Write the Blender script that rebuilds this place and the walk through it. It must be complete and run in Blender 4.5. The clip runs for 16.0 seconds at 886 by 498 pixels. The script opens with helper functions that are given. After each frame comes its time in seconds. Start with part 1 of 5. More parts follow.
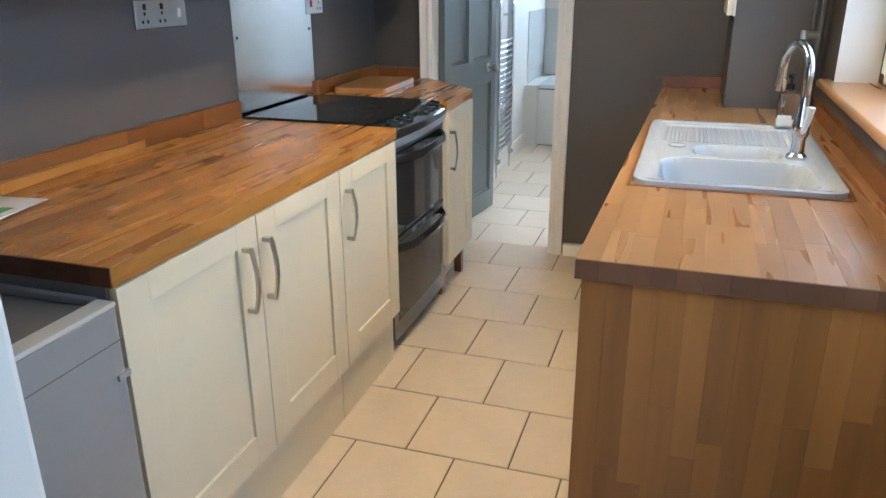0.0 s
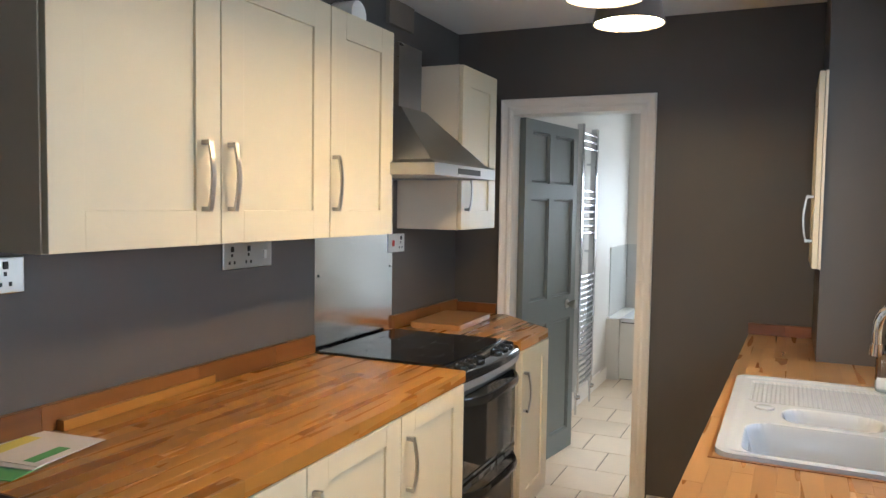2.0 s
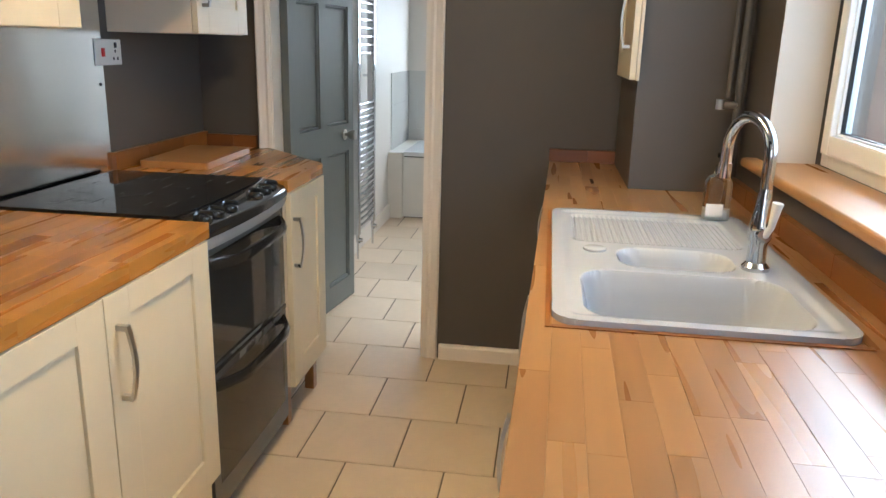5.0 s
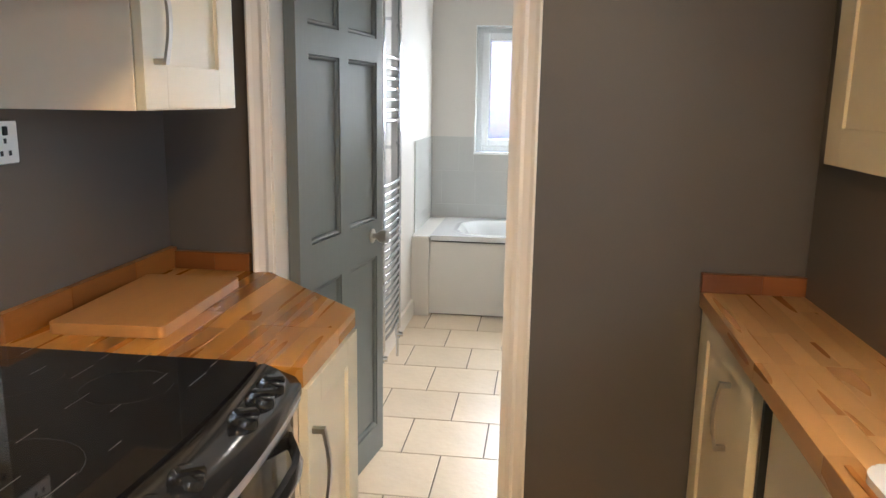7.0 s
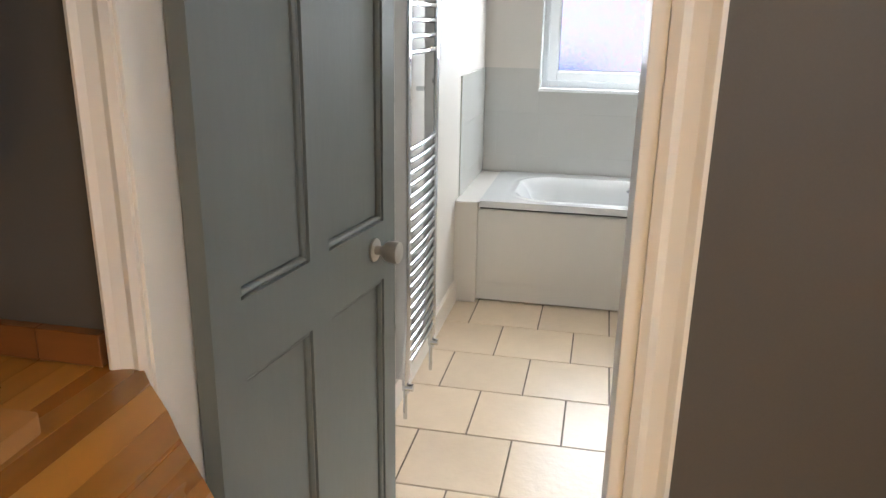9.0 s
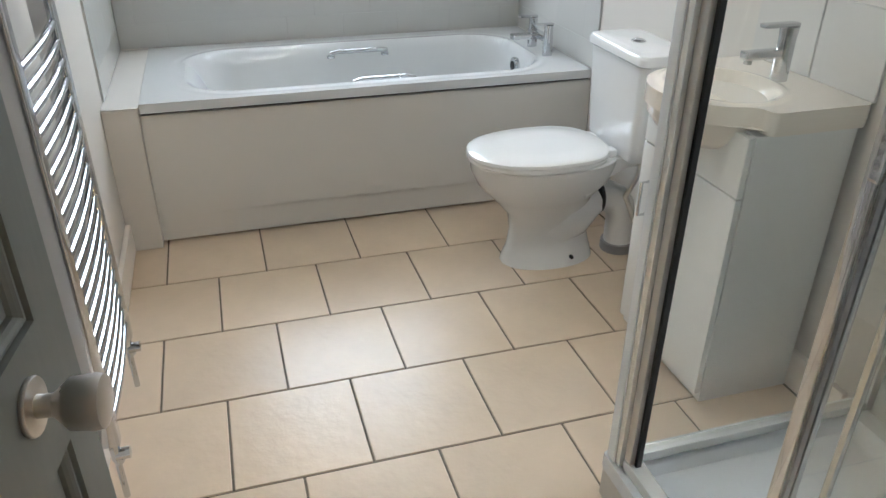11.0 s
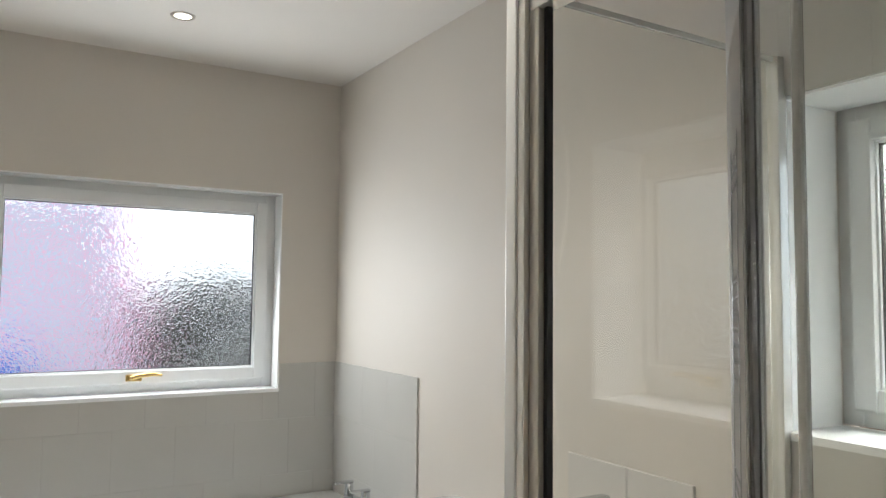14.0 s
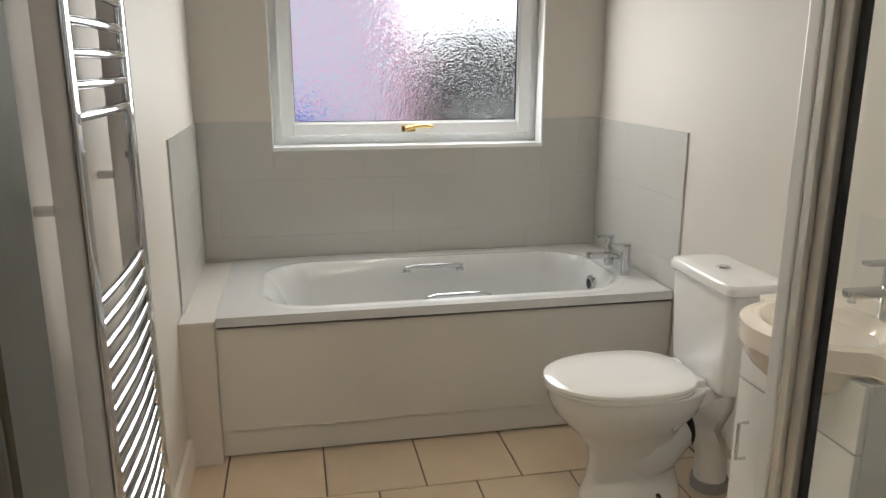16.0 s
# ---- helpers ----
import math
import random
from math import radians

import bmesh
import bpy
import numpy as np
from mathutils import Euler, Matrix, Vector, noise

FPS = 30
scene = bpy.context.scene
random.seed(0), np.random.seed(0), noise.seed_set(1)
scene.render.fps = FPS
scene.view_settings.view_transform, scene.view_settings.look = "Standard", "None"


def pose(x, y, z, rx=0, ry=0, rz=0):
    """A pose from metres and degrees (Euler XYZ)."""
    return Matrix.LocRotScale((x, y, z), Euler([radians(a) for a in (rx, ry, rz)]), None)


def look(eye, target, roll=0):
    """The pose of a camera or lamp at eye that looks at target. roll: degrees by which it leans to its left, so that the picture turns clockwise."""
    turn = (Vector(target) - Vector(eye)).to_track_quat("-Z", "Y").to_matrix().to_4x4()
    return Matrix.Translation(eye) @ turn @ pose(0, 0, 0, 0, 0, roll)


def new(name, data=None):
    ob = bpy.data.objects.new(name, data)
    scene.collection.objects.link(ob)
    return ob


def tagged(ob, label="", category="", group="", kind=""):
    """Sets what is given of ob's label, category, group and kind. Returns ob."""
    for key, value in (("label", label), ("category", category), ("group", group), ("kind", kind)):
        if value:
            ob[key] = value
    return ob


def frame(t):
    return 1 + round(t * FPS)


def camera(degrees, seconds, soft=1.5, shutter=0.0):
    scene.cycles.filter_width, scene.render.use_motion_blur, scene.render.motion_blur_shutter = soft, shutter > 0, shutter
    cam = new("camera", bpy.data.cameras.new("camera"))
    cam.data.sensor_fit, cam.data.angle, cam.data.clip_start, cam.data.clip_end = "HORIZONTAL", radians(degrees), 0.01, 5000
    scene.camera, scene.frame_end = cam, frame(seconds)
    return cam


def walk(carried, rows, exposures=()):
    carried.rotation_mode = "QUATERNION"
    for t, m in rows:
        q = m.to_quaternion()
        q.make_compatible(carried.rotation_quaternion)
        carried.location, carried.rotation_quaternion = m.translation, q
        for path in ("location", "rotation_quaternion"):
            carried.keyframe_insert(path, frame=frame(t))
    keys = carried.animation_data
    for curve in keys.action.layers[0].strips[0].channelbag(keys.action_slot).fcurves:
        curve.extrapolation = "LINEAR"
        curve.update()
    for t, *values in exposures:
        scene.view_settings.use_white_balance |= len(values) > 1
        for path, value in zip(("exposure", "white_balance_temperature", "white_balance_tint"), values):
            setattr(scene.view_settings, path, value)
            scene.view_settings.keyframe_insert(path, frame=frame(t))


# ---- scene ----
cam = camera(61.4, 16.0)
PATH = [
    (0, (0.619, 0.727, 1.404), (0.031, 2.513, 0.722), -0.3),
    (0.5, (0.632, 0.78, 1.432), (-0.053, 2.583, 0.905), -0.0),
    (1, (0.638, 0.806, 1.454), (-0.15, 2.608, 1.089), 0.2),
    (1.5, (0.632, 0.813, 1.468), (-0.213, 2.612, 1.248), 0.6),
    (2, (0.639, 0.815, 1.481), (-0.2, 2.627, 1.363), 0.9),
    (2.5, (0.656, 0.822, 1.493), (-0.085, 2.678, 1.41), 1.0),
    (3, (0.689, 0.845, 1.49), (0.124, 2.759, 1.36), 0.8),
    (3.5, (0.676, 0.925, 1.461), (0.34, 2.885, 1.245), 0.8),
    (3.7, (0.643, 0.969, 1.435), (0.419, 2.937, 1.157), 0.9),
    (5.8, (0.292, 1.895, 1.35), (0.017, 3.796, 0.791), 2.0),
    (6, (0.224, 2.023, 1.366), (-0.02, 3.931, 0.817), 1.7),
    (6.5, (0.132, 2.253, 1.383), (-0.068, 4.183, 0.896), 1.1),
    (7, (0.057, 2.514, 1.4), (-0.196, 4.459, 1.007), 0.9),
    (7.5, (0.005, 2.777, 1.402), (-0.326, 4.719, 1.055), 0.9),
    (8, (-0.026, 3.075, 1.406), (-0.406, 5.005, 1.046), 1.2),
    (8.2, (-0.019, 3.182, 1.416), (-0.425, 5.101, 1.024), 1.7),
    (10.3, (-0.265, 4.334, 1.359), (-0.46, 6.103, 0.447), -1.7),
    (10.5, (-0.288, 4.418, 1.353), (-0.321, 6.182, 0.412), -0.8),
    (11, (-0.361, 4.602, 1.334), (0.148, 6.277, 0.366), 0.5),
    (11.5, (-0.41, 4.681, 1.354), (0.568, 6.193, 0.484), 2.1),
    (12, (-0.398, 4.731, 1.364), (0.925, 6.094, 0.737), 3.7),
    (12.5, (-0.391, 4.729, 1.367), (1.13, 5.989, 1.053), 3.9),
    (13, (-0.401, 4.709, 1.398), (1.141, 5.983, 1.38), 3.0),
    (13.5, (-0.403, 4.692, 1.422), (0.972, 6.139, 1.54), 1.7),
    (14, (-0.369, 4.678, 1.442), (0.660, 6.388, 1.574), 0.6),
    (14.5, (-0.368, 4.69, 1.436), (0.381, 6.543, 1.517), 0.3),
    (15, (-0.371, 4.693, 1.434), (0.176, 6.615, 1.354), 0.5),
    (15.5, (-0.347, 4.711, 1.407), (0.074, 6.645, 1.116), 0.4),
    (16, (-0.352, 4.719, 1.38), (0.027, 6.622, 0.896), 0.1),
]
EXPOSURES = [(0.0, -0.05, 4600, 1), (1.5, -0.3, 5300, 4), (2.5, -0.12, 5300, 4), (3.7, -0.35, 5150, 3), (6.0, -0.08, 5350, 5), (8.2, 0.15, 5800, 7), (10.3, -0.42, 5450, 5), (11.5, -0.45, 5450, 6), (12.3, -0.47, 5750, 6), (13.0, -0.66, 5800, 7), (13.6, -0.64, 6000, 7), (15.0, -0.82, 6200, 8), (16.0, -0.8, 6400, 8)]
walk(cam, [(t, look(eye, to, roll)) for t, eye, to, roll in PATH], EXPOSURES)

# ---- world, sun and daylight ----
world = bpy.data.worlds.new("sky")
scene.world = world
world.use_nodes = True
wn = world.node_tree.nodes
sky = wn.new("ShaderNodeTexSky")
sky.sky_type = "NISHITA"
sky.sun_disc = False
sky.dust_density, sky.air_density = 1.8, 1.0
sky.sun_elevation, sky.sun_rotation = radians(46), radians(207)
world.node_tree.links.new(sky.outputs[0], wn["Background"].inputs["Color"])
wn["Background"].inputs["Strength"].default_value = 0.15


def lamp(name, kind, power, m, size=0.1, size_y=None, color=(1, 1, 1)):
    data = bpy.data.lights.new(name, kind)
    data.energy, data.color = power, color
    if kind == "AREA":
        data.shape, data.size, data.size_y = "RECTANGLE", size, size_y or size
    elif kind == "SUN":
        data.angle = size
    else:
        data.shadow_soft_size = size
    ob = new(name, data)
    ob.matrix_world = m
    return ob


lamp("sun", "SUN", 4.5, look((-3, -6, 7), (0, 0, 0)), radians(14), color=(1, 0.95, 0.88))
# daylight that enters by the openings; the back room's window is an addition
lamp("window_daylight_kitchen", "AREA", 13.0, look((1.40, 3.13, 1.60), (0.4, 3.13, 1.15)), 0.95, 0.9, (0.87, 0.94, 1.0))
lamp("window_daylight_back_door", "AREA", 13.0, look((1.40, 1.68, 1.35), (0.2, 1.80, 0.60)), 0.6, 1.2, (0.88, 0.94, 1.0))
# lamp in an unseen, added window; brightens the faces turned towards the entry
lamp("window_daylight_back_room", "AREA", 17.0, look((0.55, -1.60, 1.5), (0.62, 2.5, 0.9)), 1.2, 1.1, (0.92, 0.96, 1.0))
lamp("window_daylight_bath", "AREA", 27.0, look((0.164, 8.085, 1.48), (0.164, 7.0, 1.30)), 0.95, 0.62, (1.0, 0.98, 0.95))
lamp("window_daylight_shower", "AREA", 200, look((2.2, 5.36, 2.75), (1.0, 5.36, 1.3)), 0.9, 0.7, (1.0, 0.97, 0.93))

# ---- materials ----


def mat(name, color, rough=0.5, metal=0.0, var=0.0, scale=6.0, bump=0.0, bump_scale=60.0, coat=0.0, stretch=(1, 1, 1), rand=0.0, spots=0.0):
    """Principled material; var: stain contrast at two scales, rand: contrast from piece to piece."""
    m = bpy.data.materials.new(name)
    m.use_nodes = True
    nt = m.node_tree
    n, l = nt.nodes, nt.links
    p = n["Principled BSDF"]
    p.inputs["Roughness"].default_value = rough
    p.inputs["Metallic"].default_value = metal
    p.inputs["Coat Weight"].default_value = coat
    p.inputs["Coat Roughness"].default_value = 0.15
    tc = n.new("ShaderNodeTexCoord")
    mp = n.new("ShaderNodeMapping")
    mp.inputs["Scale"].default_value = stretch
    l.new(tc.outputs["Object"], mp.inputs["Vector"])
    big = n.new("ShaderNodeTexNoise")
    big.inputs["Scale"].default_value = scale
    big.inputs["Detail"].default_value = 4
    l.new(mp.outputs[0], big.inputs["Vector"])
    fine = n.new("ShaderNodeTexNoise")
    fine.inputs["Scale"].default_value = bump_scale
    fine.inputs["Detail"].default_value = 3
    l.new(mp.outputs[0], fine.inputs["Vector"])
    mixv = n.new("ShaderNodeMath")
    mixv.operation = "MULTIPLY_ADD"
    l.new(fine.outputs["Fac"], mixv.inputs[0])
    mixv.inputs[1].default_value = 0.35
    l.new(big.outputs["Fac"], mixv.inputs[2])
    ramp = n.new("ShaderNodeMapRange")
    ramp.inputs["From Min"].default_value, ramp.inputs["From Max"].default_value = 0.35, 1.0
    ramp.inputs["To Min"].default_value, ramp.inputs["To Max"].default_value = 1 - var, 1 + var
    l.new(mixv.outputs[0], ramp.inputs["Value"])
    val = ramp.outputs[0]
    if rand:
        info = n.new("ShaderNodeObjectInfo")
        rr = n.new("ShaderNodeMapRange")
        rr.inputs["To Min"].default_value, rr.inputs["To Max"].default_value = 1 - rand, 1 + rand
        l.new(info.outputs["Random"], rr.inputs["Value"])
        mul = n.new("ShaderNodeMath")
        mul.operation = "MULTIPLY"
        l.new(val, mul.inputs[0])
        l.new(rr.outputs[0], mul.inputs[1])
        val = mul.outputs[0]
    hsv = n.new("ShaderNodeHueSaturation")
    hsv.inputs["Color"].default_value = (*color, 1)
    l.new(val, hsv.inputs["Value"])
    l.new(hsv.outputs[0], p.inputs["Base Color"])
    if var:
        rg = n.new("ShaderNodeMapRange")
        rg.inputs["To Min"].default_value, rg.inputs["To Max"].default_value = max(0.02, rough * 0.8), min(1, rough * 1.2)
        l.new(big.outputs["Fac"], rg.inputs["Value"])
        l.new(rg.outputs[0], p.inputs["Roughness"])
    if bump:
        b = n.new("ShaderNodeBump")
        b.inputs["Strength"].default_value = bump
        b.inputs["Distance"].default_value = 0.004
        l.new(fine.outputs["Fac"], b.inputs["Height"])
        l.new(b.outputs[0], p.inputs["Normal"])
    return m


def wood(name, dark, light, axis, rough=0.32, contrast=0.45):
    """Oiled butcher-block stave: grain along axis, own tone for every stave."""
    m = bpy.data.materials.new(name)
    m.use_nodes = True
    nt = m.node_tree
    n, l = nt.nodes, nt.links
    p = n["Principled BSDF"]
    tc = n.new("ShaderNodeTexCoord")
    info = n.new("ShaderNodeObjectInfo")
    off = n.new("ShaderNodeVectorMath")
    off.operation = "SCALE"
    off.inputs[0].default_value = (13, 29, 7)
    l.new(info.outputs["Random"], off.inputs["Scale"])
    add = n.new("ShaderNodeVectorMath")
    l.new(tc.outputs["Object"], add.inputs[0])
    l.new(off.outputs[0], add.inputs[1])
    mp = n.new("ShaderNodeMapping")
    sc = [1.0, 1.0, 1.0]
    sc[axis] = 0.07
    mp.inputs["Scale"].default_value = sc
    l.new(add.outputs[0], mp.inputs["Vector"])
    grain = n.new("ShaderNodeTexNoise")
    grain.inputs["Scale"].default_value = 70
    grain.inputs["Detail"].default_value = 2
    grain.inputs["Distortion"].default_value = 0.25
    l.new(mp.outputs[0], grain.inputs["Vector"])
    band = n.new("ShaderNodeTexNoise")
    band.inputs["Scale"].default_value = 22
    band.inputs["Detail"].default_value = 1
    l.new(mp.outputs[0], band.inputs["Vector"])
    a = n.new("ShaderNodeMath")
    a.operation = "MULTIPLY_ADD"
    l.new(grain.outputs["Fac"], a.inputs[0])
    a.inputs[1].default_value = contrast
    l.new(band.outputs["Fac"], a.inputs[2])
    b = n.new("ShaderNodeMath")
    b.operation = "MULTIPLY_ADD"
    l.new(info.outputs["Random"], b.inputs[0])
    b.inputs[1].default_value = 0.9
    l.new(a.outputs[0], b.inputs[2])
    r = n.new("ShaderNodeMapRange")
    r.inputs["From Min"].default_value, r.inputs["From Max"].default_value = contrast * 0.5 - 0.1, contrast * 0.5 + 2.0
    l.new(b.outputs[0], r.inputs["Value"])
    ramp = n.new("ShaderNodeValToRGB")
    ramp.color_ramp.elements[0].color = (*dark, 1)
    ramp.color_ramp.elements[1].color = (*light, 1)
    l.new(r.outputs[0], ramp.inputs[0])
    l.new(ramp.outputs[0], p.inputs["Base Color"])
    rg = n.new("ShaderNodeMapRange")
    rg.inputs["To Min"].default_value, rg.inputs["To Max"].default_value = rough - 0.04, rough + 0.08
    l.new(band.outputs["Fac"], rg.inputs["Value"])
    l.new(rg.outputs[0], p.inputs["Roughness"])
    return m


def glass(name, color=(1, 1, 1), rough=0.0, bump=0.0, scale=30.0):
    m = bpy.data.materials.new(name)
    m.use_nodes = True
    nt = m.node_tree
    n, l = nt.nodes, nt.links
    p = n["Principled BSDF"]
    p.inputs["Base Color"].default_value = (*color, 1)
    p.inputs["Roughness"].default_value = rough
    p.inputs["Transmission Weight"].default_value = 1
    p.inputs["IOR"].default_value = 1.45
    if bump:
        tc = n.new("ShaderNodeTexCoord")
        v = n.new("ShaderNodeTexVoronoi")
        v.feature = "DISTANCE_TO_EDGE"
        v.inputs["Scale"].default_value = scale
        nz = n.new("ShaderNodeTexNoise")
        nz.inputs["Scale"].default_value = scale * 0.7
        l.new(tc.outputs["Object"], nz.inputs["Vector"])
        mx = n.new("ShaderNodeVectorMath")
        mx.operation = "MULTIPLY_ADD"
        l.new(nz.outputs["Color"], mx.inputs[0])
        mx.inputs[1].default_value = (0.05, 0.05, 0.05)
        l.new(tc.outputs["Object"], mx.inputs[2])
        l.new(mx.outputs[0], v.inputs["Vector"])
        b = n.new("ShaderNodeBump")
        b.inputs["Strength"].default_value, b.inputs["Distance"].default_value = bump, 0.01
        l.new(v.outputs["Distance"], b.inputs["Height"])
        l.new(b.outputs[0], p.inputs["Normal"])
    return m


def glow(name, color, strength):
    m = bpy.data.materials.new(name)
    m.use_nodes = True
    p = m.node_tree.nodes["Principled BSDF"]
    p.inputs["Base Color"].default_value = (*color, 1)
    p.inputs["Emission Color"].default_value = (*color, 1)
    p.inputs["Emission Strength"].default_value = strength
    return m


M_grey = mat("charcoal_wall_paint", (0.086, 0.075, 0.067), 0.45, var=0.10, scale=2.5, bump=0.05, bump_scale=260)
M_white = mat("white_wall_paint", (0.635, 0.60, 0.55), 0.6, var=0.03, scale=2.0, bump=0.05, bump_scale=240)
M_ceil = mat("white_ceiling_paint", (0.76, 0.74, 0.71), 0.8, var=0.03, scale=1.5, bump=0.08, bump_scale=200)
M_gloss = mat("white_gloss_paint", (0.76, 0.70, 0.63), 0.32, var=0.012, scale=5, bump=0.02, bump_scale=14)
M_upvc = mat("white_upvc", (0.86, 0.88, 0.89), 0.25, var=0.02)
M_cream = mat("cream_foil", (0.64, 0.56, 0.40), 0.42, var=0.025, scale=9, bump=0.03, bump_scale=320)
M_carcass = mat("cream_carcass_board", (0.68, 0.585, 0.45), 0.5, var=0.03)
M_tile = mat("cream_floor_tile", (0.62, 0.50, 0.365), 0.30, var=0.06, scale=7, bump=0.42, bump_scale=26, rand=0.045)
M_grout = mat("floor_grout", (0.15, 0.12, 0.09), 0.9, var=0.15, scale=20, bump=0.2)
M_wtile = mat("grey_white_wall_tile", (0.53, 0.525, 0.50), 0.12, var=0.01, scale=4, bump=0.03, bump_scale=12, rand=0.015)
M_wgrout = mat("wall_grout", (0.53, 0.52, 0.495), 0.85, var=0.05)
M_steel = mat("brushed_steel", (0.78, 0.79, 0.80), 0.17, 1.0, var=0.04, scale=20, stretch=(1, 0.04, 1))
M_hood = mat("brushed_steel_hood", (0.50, 0.49, 0.48), 0.30, 1.0, var=0.08, scale=14, bump=0.04, bump_scale=300, stretch=(1, 0.04, 1))
M_post = mat("polished_aluminium_post", (0.84, 0.84, 0.81), 0.22, 0.65, var=0.03, scale=20)
M_jamb = mat("satin_jamb", (0.60, 0.575, 0.53), 0.38, 0.3, var=0.03, scale=20)
M_chrome = mat("chrome", (0.62, 0.63, 0.645), 0.06, 1.0)
M_nickel = mat("satin_nickel", (0.52, 0.49, 0.45), 0.30, 1.0, var=0.06, scale=30)
M_brass = mat("polished_brass", (0.72, 0.53, 0.22), 0.2, 1.0, var=0.05, scale=40)
M_black = mat("black_enamel", (0.012, 0.012, 0.013), 0.12, var=0.1, scale=9)
M_ceram = mat("hob_glass", (0.010, 0.010, 0.011), 0.045, var=0.2, scale=3)
M_oveng = mat("oven_glass", (0.26, 0.26, 0.255), 0.04, 0.85)
M_rubber = mat("black_rubber_seal", (0.012, 0.012, 0.012), 0.6)
M_plastic = mat("white_plastic", (0.80, 0.79, 0.76), 0.3, var=0.02)
M_slot = mat("dark_slot", (0.02, 0.02, 0.02), 0.6)
M_red = mat("red_rocker", (0.5, 0.03, 0.025), 0.35)
M_china = mat("white_china", (0.83, 0.83, 0.82), 0.10, coat=0.4, var=0.015, scale=4)
# white ceramic; the window's cool light is put into its bluish tone
M_sinkw = mat("white_sink_ceramic_blued", (0.46, 0.485, 0.53), 0.14, coat=0.3, var=0.015, scale=4)
M_basin = mat("ivory_china", (0.86, 0.795, 0.70), 0.10, coat=0.4, var=0.015, scale=4)
M_acrylic = mat("white_acrylic", (0.62, 0.63, 0.63), 0.14, coat=0.3, var=0.015, scale=4)
M_panel = mat("white_panel", (0.66, 0.64, 0.60), 0.24)
M_vanity = mat("white_gloss_board", (0.83, 0.83, 0.81), 0.25, var=0.02)
M_door = mat("grey_green_door_paint", (0.138, 0.150, 0.144), 0.42, var=0.06, scale=6, bump=0.08, bump_scale=60, stretch=(1, 1, 0.2))
M_silver = mat("silver_appliance_enamel", (0.30, 0.295, 0.295), 0.38, 0.25, var=0.05, scale=4)
M_apptop = mat("grey_appliance_top", (0.13, 0.12, 0.115), 0.45, var=0.12, scale=8)
M_alu = mat("satin_aluminium", (0.62, 0.61, 0.58), 0.32, 1.0, var=0.04, scale=20)
M_pipe = mat("grey_painted_pipe", (0.10, 0.098, 0.10), 0.5, var=0.15, scale=30)
M_kraft = mat("pine_key_panel", (0.78, 0.46, 0.17), 0.5, var=0.12, scale=14, stretch=(1, 1, 0.15))
M_darkmetal = mat("dark_iron", (0.03, 0.025, 0.022), 0.45, 0.6)
M_hook = mat("bronzed_hook", (0.22, 0.13, 0.06), 0.4, 0.7)
M_soap = glass("clear_soap_bottle", (0.86, 0.93, 0.96), 0.03)
M_glass = glass("clear_glass", (0.985, 0.987, 0.95))
M_clear = glass("window_glass", (0.97, 0.99, 1))
M_obscure = glass("obscure_glass", (0.98, 0.985, 0.99), 0.045, 0.30, 52)
M_lamp = glow("lit_diffuser", (1.0, 0.64, 0.29), 110)
M_cloud = glow("overcast_sky", (0.93, 0.97, 1.0), 2.6)
M_cloud2 = glow("overcast_sky_low", (0.88, 0.95, 1.0), 0.9)
M_spot = glow("spot_bulb", (1.0, 0.86, 0.66), 14)
M_shade = mat("bronze_grey_shade", (0.13, 0.11, 0.10), 0.4, var=0.05)
M_duct = mat("dusty_cardboard", (0.20, 0.165, 0.13), 0.8, var=0.12, scale=10)
M_paperw = mat("leaflet_paper", (0.74, 0.66, 0.62), 0.6, var=0.05)
M_green = mat("leaflet_green", (0.10, 0.30, 0.10), 0.5)
M_yellow = mat("leaflet_yellow", (0.75, 0.62, 0.12), 0.5)
W_top = wood("oiled_iroko", (0.145, 0.054, 0.008), (0.52, 0.24, 0.040), 1, 0.26, 0.24)
W_right = wood("pale_iroko", (0.18, 0.080, 0.024), (0.43, 0.245, 0.095), 1, 0.27, 0.16)
W_end = wood("iroko_end_panel", (0.125, 0.043, 0.006), (0.41, 0.165, 0.028), 2, 0.3, 0.34)
W_ups = wood("iroko_upstand", (0.075, 0.024, 0.004), (0.30, 0.118, 0.020), 1, 0.32, 0.34)
W_upx = wood("iroko_upstand_cross", (0.085, 0.026, 0.006), (0.26, 0.094, 0.022), 0)
# end-grain wood, its colour darkened further for the shade on the edges
W_endg = wood("shaded_end_grain", (0.06, 0.022, 0.008), (0.17, 0.07, 0.025), 2, 0.35, 0.2)
W_sill = wood("varnished_sill", (0.27, 0.125, 0.038), (0.47, 0.25, 0.09), 1, 0.28)

# ---- mesh helpers ----


def origin_of(ob):
    v = Vector((0, 0, 0))
    while ob:
        v = v + ob.location
        ob = ob.parent
    return v


def part(name, bm, material, parent=None, label="", smooth=False, local=False):
    """Links a bmesh made in world places as one mesh under its parent."""
    base = Vector((0, 0, 0)) if local or parent is None else origin_of(parent)
    me = bpy.data.meshes.new(name)
    if base.length:
        bmesh.ops.translate(bm, verts=bm.verts, vec=-base)
    if smooth:
        for f in bm.faces:
            f.smooth = True
    bm.to_mesh(me)
    bm.free()
    me.materials.append(material)
    if smooth:
        me.set_sharp_from_angle(angle=radians(38))
    ob = new(name, me)
    ob.parent = parent
    if label:
        ob["label"] = label
    return ob


def thing(name, at, label, category, group="", kind=""):
    ob = new(name)
    ob.empty_display_size = 0.05
    ob.location = at
    return tagged(ob, label, category, group, kind)


def structure(name, bm, material, label, category, smooth=False):
    return tagged(part(name, bm, material, None, smooth=smooth), label, category, "", "structure")


